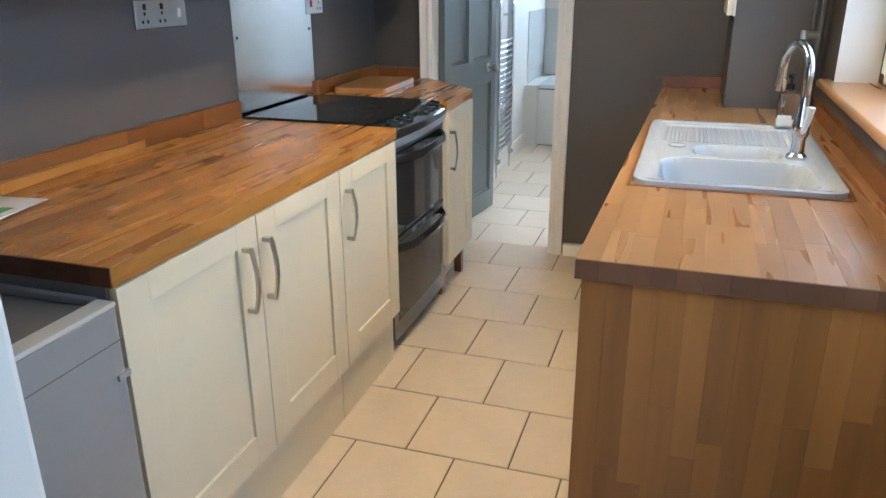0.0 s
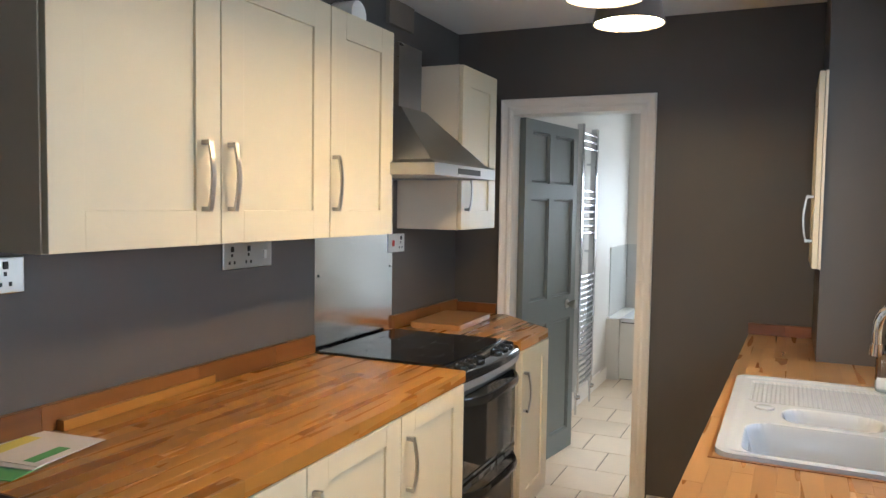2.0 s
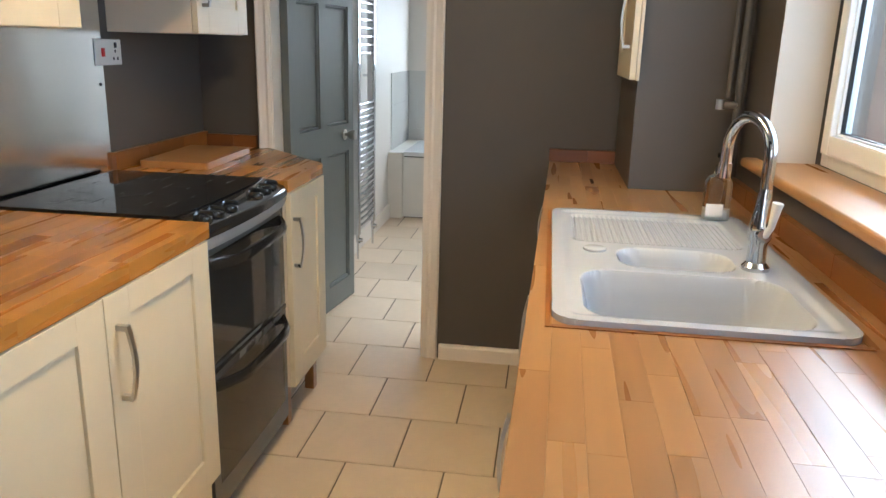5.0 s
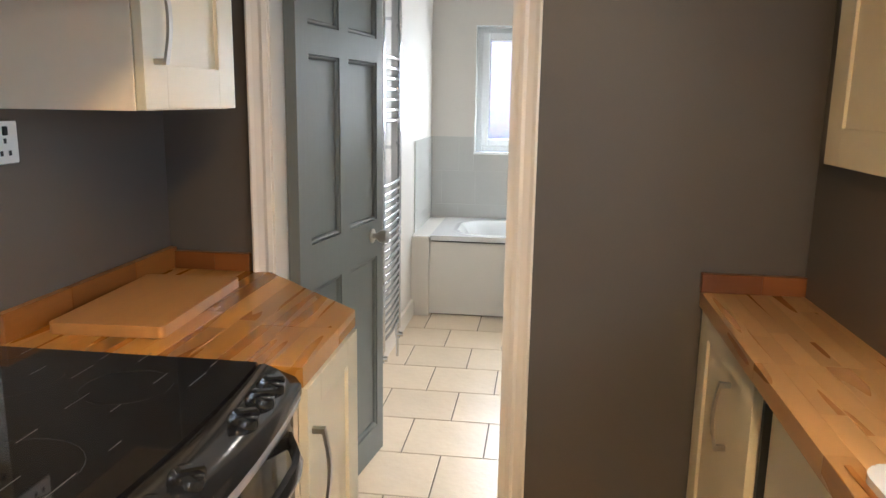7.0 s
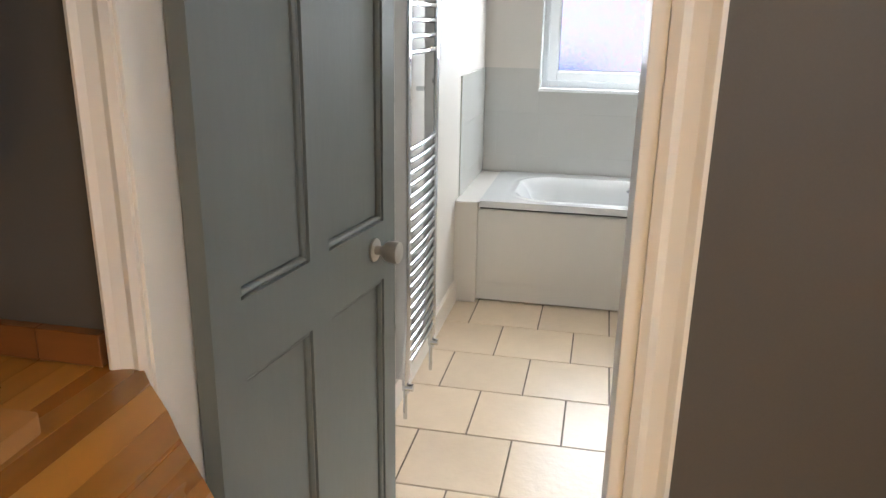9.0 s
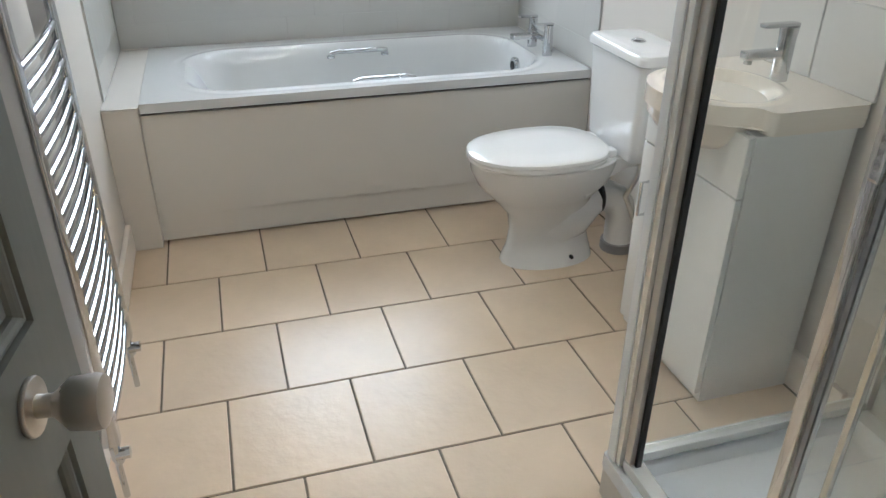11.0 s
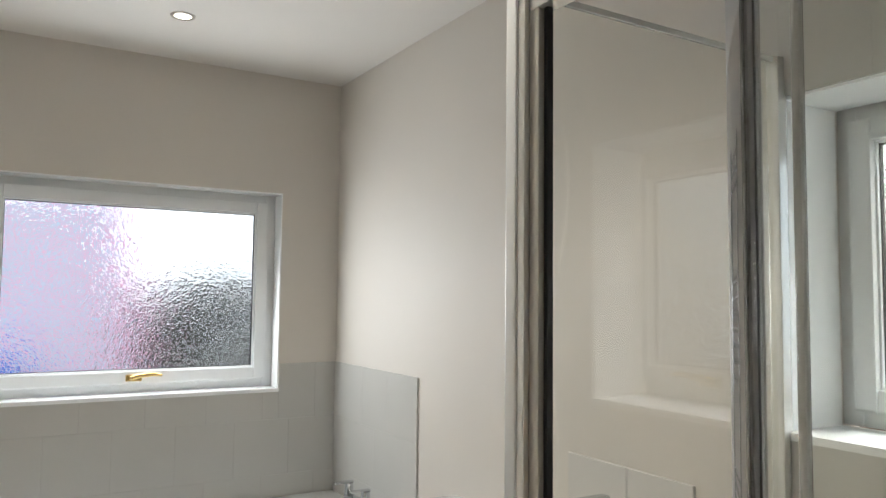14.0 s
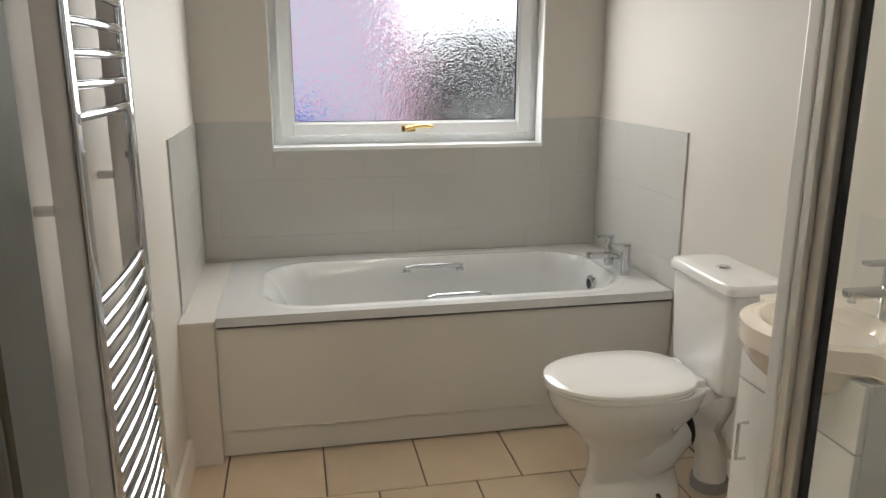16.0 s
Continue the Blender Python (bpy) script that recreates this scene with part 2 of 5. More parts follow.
def add_box(bm, a, b, bevel=0.0, seg=2):
    """A box from corner a to corner b, its edges rounded by bevel."""
    lo = [min(p, q) for p, q in zip(a, b)]
    hi = [max(p, q) for p, q in zip(a, b)]
    res = bmesh.ops.create_cube(bm, size=1)
    vs = res["verts"]
    for v in vs:
        v.co = Vector([lo[i] + (v.co[i] + 0.5) * (hi[i] - lo[i]) for i in range(3)])
    if bevel:
        es = list({e for v in vs for e in v.link_edges})
        bmesh.ops.bevel(bm, geom=es, offset=min(bevel, 0.45 * min(h - l for l, h in zip(lo, hi))), segments=seg, affect="EDGES", profile=0.7)
    return bm


def box(a, b, bevel=0.0, seg=2):
    return add_box(bmesh.new(), a, b, bevel, seg)


def boxes(*pairs, bevel=0.0):
    bm = bmesh.new()
    for a, b in pairs:
        add_box(bm, a, b, bevel)
    return bm


def add_tube(bm, pts, r, n=10, caps=True, closed=False):
    """A round bar along points; r may be one radius or one for each point."""
    pts = [Vector(p) for p in pts]
    rs = r if isinstance(r, (list, tuple)) else [r] * len(pts)
    rings, side = [], None
    for i, p in enumerate(pts):
        d = (pts[min(i + 1, len(pts) - 1)] - pts[max(i - 1, 0)]).normalized()
        if side is None:
            side = d.cross(Vector((0.31, 0.52, 0.79))).normalized()
        side = (side - d * side.dot(d)).normalized()
        up = d.cross(side)
        rings.append([bm.verts.new(p + rs[i] * (math.cos(a) * side + math.sin(a) * up)) for a in [k * math.tau / n for k in range(n)]])
    for a, b in zip(rings, rings[1:]):
        for k in range(n):
            bm.faces.new((a[k], a[(k + 1) % n], b[(k + 1) % n], b[k]))
    if caps:
        bm.faces.new(list(reversed(rings[0])))
        bm.faces.new(rings[-1])
    return bm


def tube(pts, r, n=10, caps=True):
    bm = add_tube(bmesh.new(), pts, r, n, caps)
    bmesh.ops.recalc_face_normals(bm, faces=bm.faces)
    return bm


def loft(rings, cap_start=True, cap_end=True):
    """A skin over closed rings of equal length."""
    bm = bmesh.new()
    vs = [[bm.verts.new(p) for p in ring] for ring in rings]
    n = len(vs[0])
    for a, b in zip(vs, vs[1:]):
        for k in range(n):
            bm.faces.new((a[k], a[(k + 1) % n], b[(k + 1) % n], b[k]))
    if cap_start:
        bm.faces.new(list(reversed(vs[0])))
    if cap_end:
        bm.faces.new(vs[-1])
    bmesh.ops.recalc_face_normals(bm, faces=bm.faces)
    return bm


def prism(poly, axis, lo, hi, bevel=0.0):
    """A polygon in the plane across axis (0 x, 1 y, 2 z), drawn out from lo to hi."""
    def place(u, v, w):
        p = [u, v]
        p.insert(axis, w)
        return p
    bm = loft([[place(u, v, lo) for u, v in poly], [place(u, v, hi) for u, v in poly]])
    if bevel:
        bmesh.ops.bevel(bm, geom=bm.edges[:], offset=bevel, segments=2, affect="EDGES", profile=0.7)
    return bm


def disc(c, r, depth, axis=2, n=28, r2=None, bevel=0.0):
    """A round plate or cone stub from c along axis."""
    o1, o2 = [0, 0, 0], [0, 0, 0]
    o2[axis] = depth
    p, q = Vector(c) + Vector(o1), Vector(c) + Vector(o2)
    e1 = Vector((0, 1, 0)) if axis == 0 else Vector((1, 0, 0))
    e2 = Vector((0, 0, 1)) if axis != 2 else Vector((0, 1, 0))
    ring = lambda o, rr: [o + rr * (math.cos(k * math.tau / n) * e1 + math.sin(k * math.tau / n) * e2) for k in range(n)]
    rr2 = r if r2 is None else r2
    if bevel:
        d = (q - p).normalized() * bevel
        return loft([ring(p, r - bevel), ring(p + d * 0.3, r - bevel * 0.3), ring(p + d, r), ring(q - d, rr2), ring(q - d * 0.3, rr2 - bevel * 0.3), ring(q, rr2 - bevel)])
    return loft([ring(p, r), ring(q, rr2)])


def rrect(cx, cy, hx, hy, r, n=6):
    """Outline of a rounded rectangle."""
    pts = []
    for sx, sy, a0 in ((1, 1, 0), (-1, 1, 90), (-1, -1, 180), (1, -1, 270)):
        for k in range(n + 1):
            a = radians(a0 + 90 * k / n)
            pts.append((cx + sx * (hx - r) + r * math.cos(a), cy + sy * (hy - r) + r * math.sin(a)))
    return pts


def sdf(x, y, cx, cy, hx, hy, r):
    """Signed distance to a rounded rectangle, negative inside."""
    dx, dy = abs(x - cx) - (hx - r), abs(y - cy) - (hy - r)
    return math.hypot(max(dx, 0), max(dy, 0)) + min(max(dx, dy), 0) - r


def step(a, b, v):
    t = min(max((v - a) / (b - a), 0), 1)
    return t * t * (3 - 2 * t)


def basin_mesh(outline, height, nx, ny, x0, x1, y0, y1, skirt):
    """A sheet over a rectangle, its height from a function, cut to an outline by its distance function, with a rim that turns down."""
    bm = bmesh.new()
    grid = {}
    for i in range(nx + 1):
        for j in range(ny + 1):
            x, y = x0 + (x1 - x0) * i / nx, y0 + (y1 - y0) * j / ny
            d = outline(x, y)
            if d > 0:
                # pull outside points onto the outline
                e = 1e-3
                gx, gy = (outline(x + e, y) - d) / e, (outline(x, y + e) - d) / e
                g = math.hypot(gx, gy) or 1
                x, y = x - d * gx / g, y - d * gy / g
            drop = skirt if d > 0.004 else 0
            grid[i, j] = bm.verts.new((x, y, height(x, y) - drop))
    for i in range(nx):
        for j in range(ny):
            q = [grid[i, j], grid[i + 1, j], grid[i + 1, j + 1], grid[i, j + 1]]
            try:
                bm.faces.new(q)
            except ValueError:
                pass
    bmesh.ops.dissolve_degenerate(bm, dist=1e-5, edges=bm.edges[:])
    bmesh.ops.recalc_face_normals(bm, faces=bm.faces)
    return bm


def wall_with_holes(axis, lo, hi, u0, u1, z0, z1, holes):
    """A wall slab across axis (0: x, 1: y) from lo to hi, from u0 to u1, with openings (ua, ub, za, zb) that go through."""
    us = sorted({u0, u1, *[v for h in holes for v in h[:2]]})
    zs = sorted({z0, z1, *[v for h in holes for v in h[2:]]})
    bm = bmesh.new()
    for ua, ub in zip(us, us[1:]):
        for za, zb in zip(zs, zs[1:]):
            if any(h[0] <= ua and ub <= h[1] and h[2] <= za and zb <= h[3] for h in holes):
                continue
            a, b = ((lo, ua, za), (hi, ub, zb)) if axis == 0 else ((ua, lo, za), (ub, hi, zb))
            add_box(bm, a, b)
    bmesh.ops.remove_doubles(bm, verts=bm.verts, dist=1e-5)
    # drop the walls between neighbouring cells
    seen = {}
    for f in bm.faces:
        seen.setdefault(tuple(round(c, 4) for c in f.calc_center_median()), []).append(f)
    bmesh.ops.delete(bm, geom=[f for fs in seen.values() if len(fs) > 1 for f in fs], context="FACES")
    return bm

# ---- the large structure ----
XL, XR, YN, YD, ZC = -1.0, 1.09, 1.12, 4.515, 2.39      # kitchen
BL, BR, BN, BF, BZ = -0.76, 1.055, 4.66, 8.03, 2.475   # bathroom
WIN_K = (2.62, 3.66, 1.045, 2.05)
DOOR_K = (1.25, 2.10, 0.0, 2.05)
WIN_B = (-0.443, 0.772, 1.012, 1.922)
WIN_S = (5.067, 5.648, 1.163, 1.875)

structure("wall_west", wall_with_holes(0, XL - 0.15, XL, -1.6, YD, 0, ZC, []), M_grey, "charcoal painted plaster kitchen wall behind the worktop", "wall")
structure("wall_east", wall_with_holes(0, XR, XR + 0.26, YN - 0.12, YD, 0, ZC, [WIN_K, DOOR_K]), M_grey, "charcoal painted kitchen wall with window and back door", "wall")
structure("wall_north", wall_with_holes(1, YD, BN - 0.02, XL - 0.15, XR + 0.26, 0, ZC, [(-0.70, 0.0, 0, 1.985)]), M_grey, "charcoal painted wall with the doorway to the bathroom", "wall")
structure("wall_bath_south", wall_with_holes(1, BN - 0.02, BN, BL - 0.3, BR + 0.26, 0, BZ, [(-0.70, 0.0, 0, 1.985)]), M_white, "white painted bathroom side of the doorway wall", "wall")
structure("wall_bath_west", wall_with_holes(0, BL - 0.15, BL, BN, BF, 0, BZ, []), M_white, "off-white painted bathroom wall behind the towel rail", "wall")
structure("wall_bath_east", wall_with_holes(0, BR, BR + 0.26, BN, BF, 0, BZ, [WIN_S]), M_white, "off-white painted bathroom wall with the shower window", "wall")
structure("wall_bath_north", wall_with_holes(1, BF, BF + 0.26, BL - 0.15, BR + 0.26, 0, BZ, [WIN_B]), M_white, "off-white painted bathroom end wall with a window", "wall")
structure("wall_south", wall_with_holes(1, YN - 0.12, YN, XL, XR + 0.26, 0, ZC, [(0.105, 0.95, 0, 2.02)]), M_grey, "charcoal painted wall with the doorway entered by", "wall")
structure("wall_back_room_south", wall_with_holes(1, -1.7, -1.6, XL, 2.0, 0, ZC, [(-0.1, 1.2, 0.9, 2.1)]), M_white, "unseen pale wall with an added window in the room behind", "wall")
structure("wall_back_room", boxes(((1.9, -1.6, 0), (2.0, YN - 0.12, ZC)), ((XR + 0.26, YN - 0.24, 0), (1.9, YN - 0.12, ZC))), M_white, "plain pale walls of the room behind", "wall")
structure("ceiling_kitchen", box((XL - 0.15, -1.7, ZC), (2.0, BN - 0.02, ZC + 0.12)), M_ceil, "white painted kitchen ceiling", "ceiling")
structure("ceiling_bath", box((BL - 0.3, BN - 0.02, BZ), (BR + 0.26, BF + 0.26, BZ + 0.12)), M_ceil, "white painted bathroom ceiling with spotlights", "ceiling")
structure("pillar", box((0.75, 3.955, 0), (XR, YD, ZC), 0.004), M_grey, "charcoal painted boxed-in corner pillar beside the window", "pillar")
structure("ground", box((-60, -60, -0.25), (60, 80, -0.12)), mat("garden_paving", (0.24, 0.22, 0.2), 0.9, var=0.2, scale=3), "grey paved ground outside the house", "ground")
floor = structure("floor", box((XL - 0.02, -1.65, -0.05), (XR + 0.26, BF, -0.004)), M_grout, "floor bed with brown grout under cream tiles", "floor")

# skirtings
structure("skirting_kitchen", prism([(YD, 0), (YD - 0.018, 0), (YD - 0.018, 0.058), (YD - 0.012, 0.066), (YD, 0.070)], 0, 0.052, 0.47), M_gloss, "white gloss skirting under the charcoal wall", "skirting")
structure("skirting_bath_west", box((BL, 4.70, 0), (BL + 0.018, 7.225, 0.11), 0.004), M_gloss, "white gloss skirting below the towel rail", "skirting")
structure("skirting_bath_east", box((BR - 0.018, 5.72, 0), (BR, 7.225, 0.11), 0.004), M_gloss, "white gloss skirting behind the vanity and toilet", "skirting")

# doorway between kitchen and bathroom: lining and moulded architrave
structure("door_lining", boxes(((-0.70, YD - 0.002, 0), (-0.682, BN + 0.002, 1.985)), ((-0.032, YD - 0.002, 0), (0.0, BN + 0.002, 1.985)), ((-0.682, YD - 0.002, 1.955), (-0.032, BN + 0.002, 1.985)), bevel=0.002), M_gloss, "cream-white gloss door lining", "door frame")


def architrave(name, y, s, x0, x1, z):
    """Moulded architrave round an opening on the face y, standing out by s."""
    w = 0.056
    prof = [(0, 0), (0, 0.010), (0.012, 0.014), (0.022, 0.011), (0.040, 0.016), (0.050, 0.022), (w, 0.020), (w, 0)]
    bm = bmesh.new()
    rows = []
    for u, h in prof:
        rows.append([bm.verts.new(p) for p in ((x0 - u, y + s * h, 0), (x0 - u, y + s * h, z + u), (x1 + u, y + s * h, z + u), (x1 + u, y + s * h, 0))])
    for a, b in zip(rows, rows[1:]):
        for k in range(3):
            bm.faces.new((a[k], a[k + 1], b[k + 1], b[k]))
    for k in (0, 3):
        bm.faces.new([r[k] for r in rows])
    bmesh.ops.recalc_face_normals(bm, faces=bm.faces)
    return structure(name, bm, M_gloss, "cream-white moulded architrave round the doorway", "architrave")


architrave("trim_doorway_kitchen", YD, -1, -0.688, -0.012, 1.975)
architrave("trim_doorway_bath", BN, 1, -0.688, -0.012, 1.975)
structure("trim_doorway_entry", boxes(((0.105, YN - 0.122, 0), (0.130, YN + 0.002, 2.02)), ((0.925, YN - 0.122, 0), (0.95, YN + 0.002, 2.02)), ((0.13, YN - 0.122, 1.995), (0.925, YN + 0.002, 2.02)), ((0.04, YN, 0), (0.112, YN + 0.018, 2.09)), ((0.943, YN, 0), (1.01, YN + 0.018, 2.09)), bevel=0.004), M_gloss, "white gloss frame of the entry doorway", "door frame")

# ---- kitchen window and back door ----


def casement(name, axis, plane, depth, u0, u1, z0, z1, pane_mat, label, sash=0.055, frame_w=0.05, handle=True, out=1, shift=0.0):
    """A upvc window: outer frame, sash, bead, pane and handle. plane: room face of the frame; out: the way outside along axis."""
    def P(u, d, z):
        return (plane + out * d, u, z) if axis == 0 else (u, plane + out * d, z)
    w = thing(name, P((u0 + u1) / 2, depth / 2, z0), label, "window", "", "structure")

    def ring(a0, a1, b0, b1, t, d0, d1, bev):
        bm = bmesh.new()
        add_box(bm, P(a0, d0, b0), P(a0 + t, d1, b1), bev)
        add_box(bm, P(a1 - t, d0, b0), P(a1, d1, b1), bev)
        add_box(bm, P(a0 + t, d0, b0), P(a1 - t, d1, b0 + t), bev)
        add_box(bm, P(a0 + t, d0, b1 - t), P(a1 - t, d1, b1), bev)
        return bm
    part("window_frame", ring(u0, u1, z0, z1, frame_w, 0.015, depth, 0.004), M_upvc, w)
    f = frame_w - 0.012
    s = part("sash", ring(u0 + f, u1 - f, z0 + f, z1 - f, sash, -0.004, depth - 0.01, 0.007), M_upvc, w)
    g = f + sash - 0.006
    part("bead", ring(u0 + g, u1 - g, z0 + g, z1 - g, 0.012, 0.012, 0.03, 0.003), M_upvc, s)
    part("gasket", ring(u0 + g + 0.010, u1 - g - 0.010, z0 + g + 0.010, z1 - g - 0.010, 0.004, 0.02, 0.034, 0.0), M_rubber, s)
    p = part("pane", box(P(u0 + g, 0.03, z0 + g), P(u1 - g, 0.036, z1 - g)), pane_mat, s)
    p.visible_shadow = False
    if handle:
        um, zz = (u0 + u1) / 2 + shift, z0 + f + sash * 0.5
        h = part("handle", boxes((P(um - 0.035, -0.014, zz - 0.014), P(um + 0.03, -0.002, zz + 0.014)), bevel=0.005), M_brass, s, "polished brass handle")
        k = 1 if axis else -1
        part("lever", tube([P(um - k * 0.015, -0.012, zz), P(um - k * 0.012, -0.035, zz + 0.004), P(um + k * 0.02, -0.045, zz + 0.012), P(um + k * 0.07, -0.042, zz + 0.016), P(um + k * 0.105, -0.036, zz + 0.010)], [0.011, 0.011, 0.009, 0.008, 0.006]), M_brass, h, smooth=True)
    return w


casement("window_kitchen", 0, 1.225, 0.065, WIN_K[0], WIN_K[1], WIN_K[2] + 0.012, WIN_K[3], M_clear, "white upvc kitchen window in a deep white reveal", handle=False)
structure("window_reveal_kitchen", boxes(((XR - 0.001, WIN_K[0], WIN_K[2]), (1.225, WIN_K[0] + 0.006, WIN_K[3])), ((XR - 0.001, WIN_K[1] - 0.006, WIN_K[2]), (1.225, WIN_K[1], WIN_K[3])), ((XR - 0.001, WIN_K[0] + 0.006, WIN_K[3] - 0.006), (1.225, WIN_K[1] - 0.006, WIN_K[3]))), M_white, "white painted plaster window reveal", "window reveal")
structure("window_sill_kitchen", prism(rrect(1.1425, 1.045, 0.0975, 0.014, 0.012, 4), 1, 2.54, 3.74), W_sill, "varnished orange-brown wooden window sill board", "window sill")
bd = thing("door_back", (1.22, 1.68, 0), "white upvc half-glazed back door, closed", "door", "", "structure")
part("door_frame", boxes(((1.17, 2.03, 0), (1.24, 2.10, 2.05)), ((1.17, 1.25, 0), (1.24, 1.32, 2.05)), ((1.17, 1.32, 1.98), (1.24, 2.03, 2.05)), bevel=0.006), M_upvc, bd)
leaf = part("leaf", boxes(((1.18, 1.93, 0.02), (1.235, 2.03, 1.98)), ((1.18, 1.32, 0.02), (1.235, 1.42, 1.98)), ((1.18, 1.42, 1.88), (1.235, 1.93, 1.98)), ((1.18, 1.42, 0.02), (1.235, 1.93, 0.25)), ((1.18, 1.42, 0.88), (1.235, 1.93, 0.98)), bevel=0.006), M_upvc, bd)
part("lower_panel", box((1.195, 1.42, 0.25), (1.22, 1.93, 0.88)), M_upvc, leaf)
part("pane", box((1.20, 1.42, 0.98), (1.206, 1.93, 1.88)), M_clear, leaf).visible_shadow = False
part("handle", tube([(1.178, 1.985, 1.12), (1.15, 1.985, 1.115), (1.145, 1.985, 1.08), (1.145, 1.985, 0.98), (1.15, 1.985, 0.945), (1.178, 1.985, 0.94)], 0.009), M_plastic, leaf, "white lever handle", smooth=True)
structure("trim_back_door", boxes(((XR - 0.018, 2.10, 0.0), (XR, 2.175, 2.12)), ((XR - 0.018, 1.175, 0), (XR, 1.25, 2.12)), ((XR - 0.018, 1.25, 2.05), (XR, 2.10, 2.12)), bevel=0.004), M_gloss, "cream-white architrave round the back door", "architrave")
structure("reveal_back_door", boxes(((XR, 2.094, 0), (1.17, 2.1, 2.05)), ((XR, 1.25, 0), (1.17, 1.256, 2.05)), ((XR, 1.256, 2.044), (1.17, 2.094, 2.05))), M_white, "white painted back door reveal", "door reveal")

# unseen window, added as the opening for the back room's lamp
casement("window_back_room", 1, -1.62, 0.065, -0.1, 1.2, 0.9, 2.1, M_clear, "unseen white upvc window added to the room behind", handle=False, out=-1)

# ---- bathroom windows ----
casement("window_bath", 1, BF + 0.085, 0.065, WIN_B[0], WIN_B[1], WIN_B[2] + 0.012, WIN_B[3], M_obscure, "white upvc bathroom window with obscure glass and brass handle")
casement("window_shower", 0, BR + 0.185, 0.065, WIN_S[0] - 0.06, WIN_S[1], WIN_S[2] + 0.012, WIN_S[3], M_obscure, "white upvc shower window with obscure glass and brass handle", sash=0.05, frame_w=0.046, shift=-0.015)
structure("window_reveal_bath", boxes(((WIN_B[0], BF - 0.002, WIN_B[2]), (WIN_B[0] + 0.006, BF + 0.085, WIN_B[3])), ((WIN_B[1] - 0.006, BF - 0.002, WIN_B[2]), (WIN_B[1], BF + 0.085, WIN_B[3])), ((WIN_B[0], BF - 0.002, WIN_B[3] - 0.006), (WIN_B[1], BF + 0.085, WIN_B[3])), ((WIN_B[0], BF - 0.010, WIN_B[2] - 0.004), (WIN_B[1], BF + 0.085, WIN_B[2] + 0.012))), M_upvc, "white lined window reveal and sill", "window reveal")
structure("window_reveal_shower", boxes(((BR - 0.002, WIN_S[0], WIN_S[2]), (BR + 0.185, WIN_S[0] + 0.006, WIN_S[3])), ((BR - 0.002, WIN_S[1] - 0.006, WIN_S[2]), (BR + 0.185, WIN_S[1], WIN_S[3])), ((BR - 0.002, WIN_S[0], WIN_S[3] - 0.006), (BR + 0.185, WIN_S[1], WIN_S[3])), ((BR - 0.010, WIN_S[0], WIN_S[2] - 0.004), (BR + 0.185, WIN_S[1], WIN_S[2] + 0.012))), M_upvc, "white lined window reveal and sill", "window reveal")

# ---- the bathroom door, standing open ----
door = thing("door_1", (-0.678, 4.612, 0), "grey-green painted six-panel door standing open, with a nickel knob", "door", "", "structure")
door.rotation_euler = (0, 0, radians(81.5))
DW, DH, DT = 0.695, 1.950, 0.036
def door_leaf():
    """Stiles and rails round six sunk panels with a sloped moulding; the leaf runs along local x, its thickness along local y below 0."""
    xs = [0.08, 0.302, 0.375, 0.632]
    zs = [(0.13, 0.815), (0.955, 1.525), (1.61, 1.885)]
    bm = bmesh.new()
    for xa, xb in ((0, xs[0]), (xs[1], xs[2]), (xs[3], DW)):
        add_box(bm, (xa, -DT, 0.008), (xb, 0, DH))
    zc = [0.008, zs[0][0], zs[0][1], zs[1][0], zs[1][1], zs[2][0], zs[2][1], DH]
    for xa, xb in ((xs[0], xs[1]), (xs[2], xs[3])):
        for k in range(0, 8, 2):
            add_box(bm, (xa, -DT, zc[k]), (xb, 0, zc[k + 1]))
    return bm, [(xa, xb, za, zb) for xa, xb in ((xs[0], xs[1]), (xs[2], xs[3])) for za, zb in zs]
bm, panels = door_leaf()
dleaf = part("leaf", bm, M_door, door, local=True)
for xa, xb, za, zb in panels:
    bm = boxes(((xa, -DT + 0.0172, za), (xb, -0.0172, zb)), ((xa + 0.017, -DT + 0.013, za + 0.017), (xb - 0.017, -0.013, zb - 0.017)))
    for y0, s in ((-DT, 1), (0, -1)):
        for a, b in (((xa, za), (xb, za)), ((xb, za), (xb, zb)), ((xb, zb), (xa, zb)), ((xa, zb), (xa, za))):
            cx, cz = (xa + xb) / 2, (za + zb) / 2
            inn = lambda q, w: (q[0] + w * (1 if q[0] < cx else -1), q[1] + w * (1 if q[1] < cz else -1))
            rows = []
            for w, d in ((0.0022, 0.0172), (0.0025, 0.006), (0.004, 0.004), (0.0075, 0.004), (0.0105, 0.0065), (0.0128, 0.010), (0.0132, 0.0172)):
                ia, ib = inn(a, w), inn(b, w)
                rows.append((bm.verts.new((ia[0], y0 + s * d, ia[1])), bm.verts.new((ib[0], y0 + s * d, ib[1]))))
            for p, q in zip(rows, rows[1:]):
                bm.faces.new((p[0], p[1], q[1], q[0]))
    part("door_panel", bm, M_door, dleaf, local=True)
for s in (-1, 1):
    y0 = 0 if s > 0 else -DT
    k = part("knob_rose", disc((0.580, y0, 0.900), 0.027, s * 0.006, 1, bevel=0.002), M_nickel, door, "satin nickel rose", smooth=True, local=True)
    part("knob", loft([[(0.580 + r * math.cos(a * math.tau / 20), y0 + s * d, 0.900 + r * math.sin(a * math.tau / 20)) for a in range(20)] for d, r in ((0.004, 0.011), (0.02, 0.0105), (0.028, 0.018), (0.034, 0.0235), (0.055, 0.0255), (0.062, 0.024), (0.064, 0.018))]), M_nickel, door, "satin nickel door knob", smooth=True, local=True)

# ---- kitchen: units, worktops, cooker ----


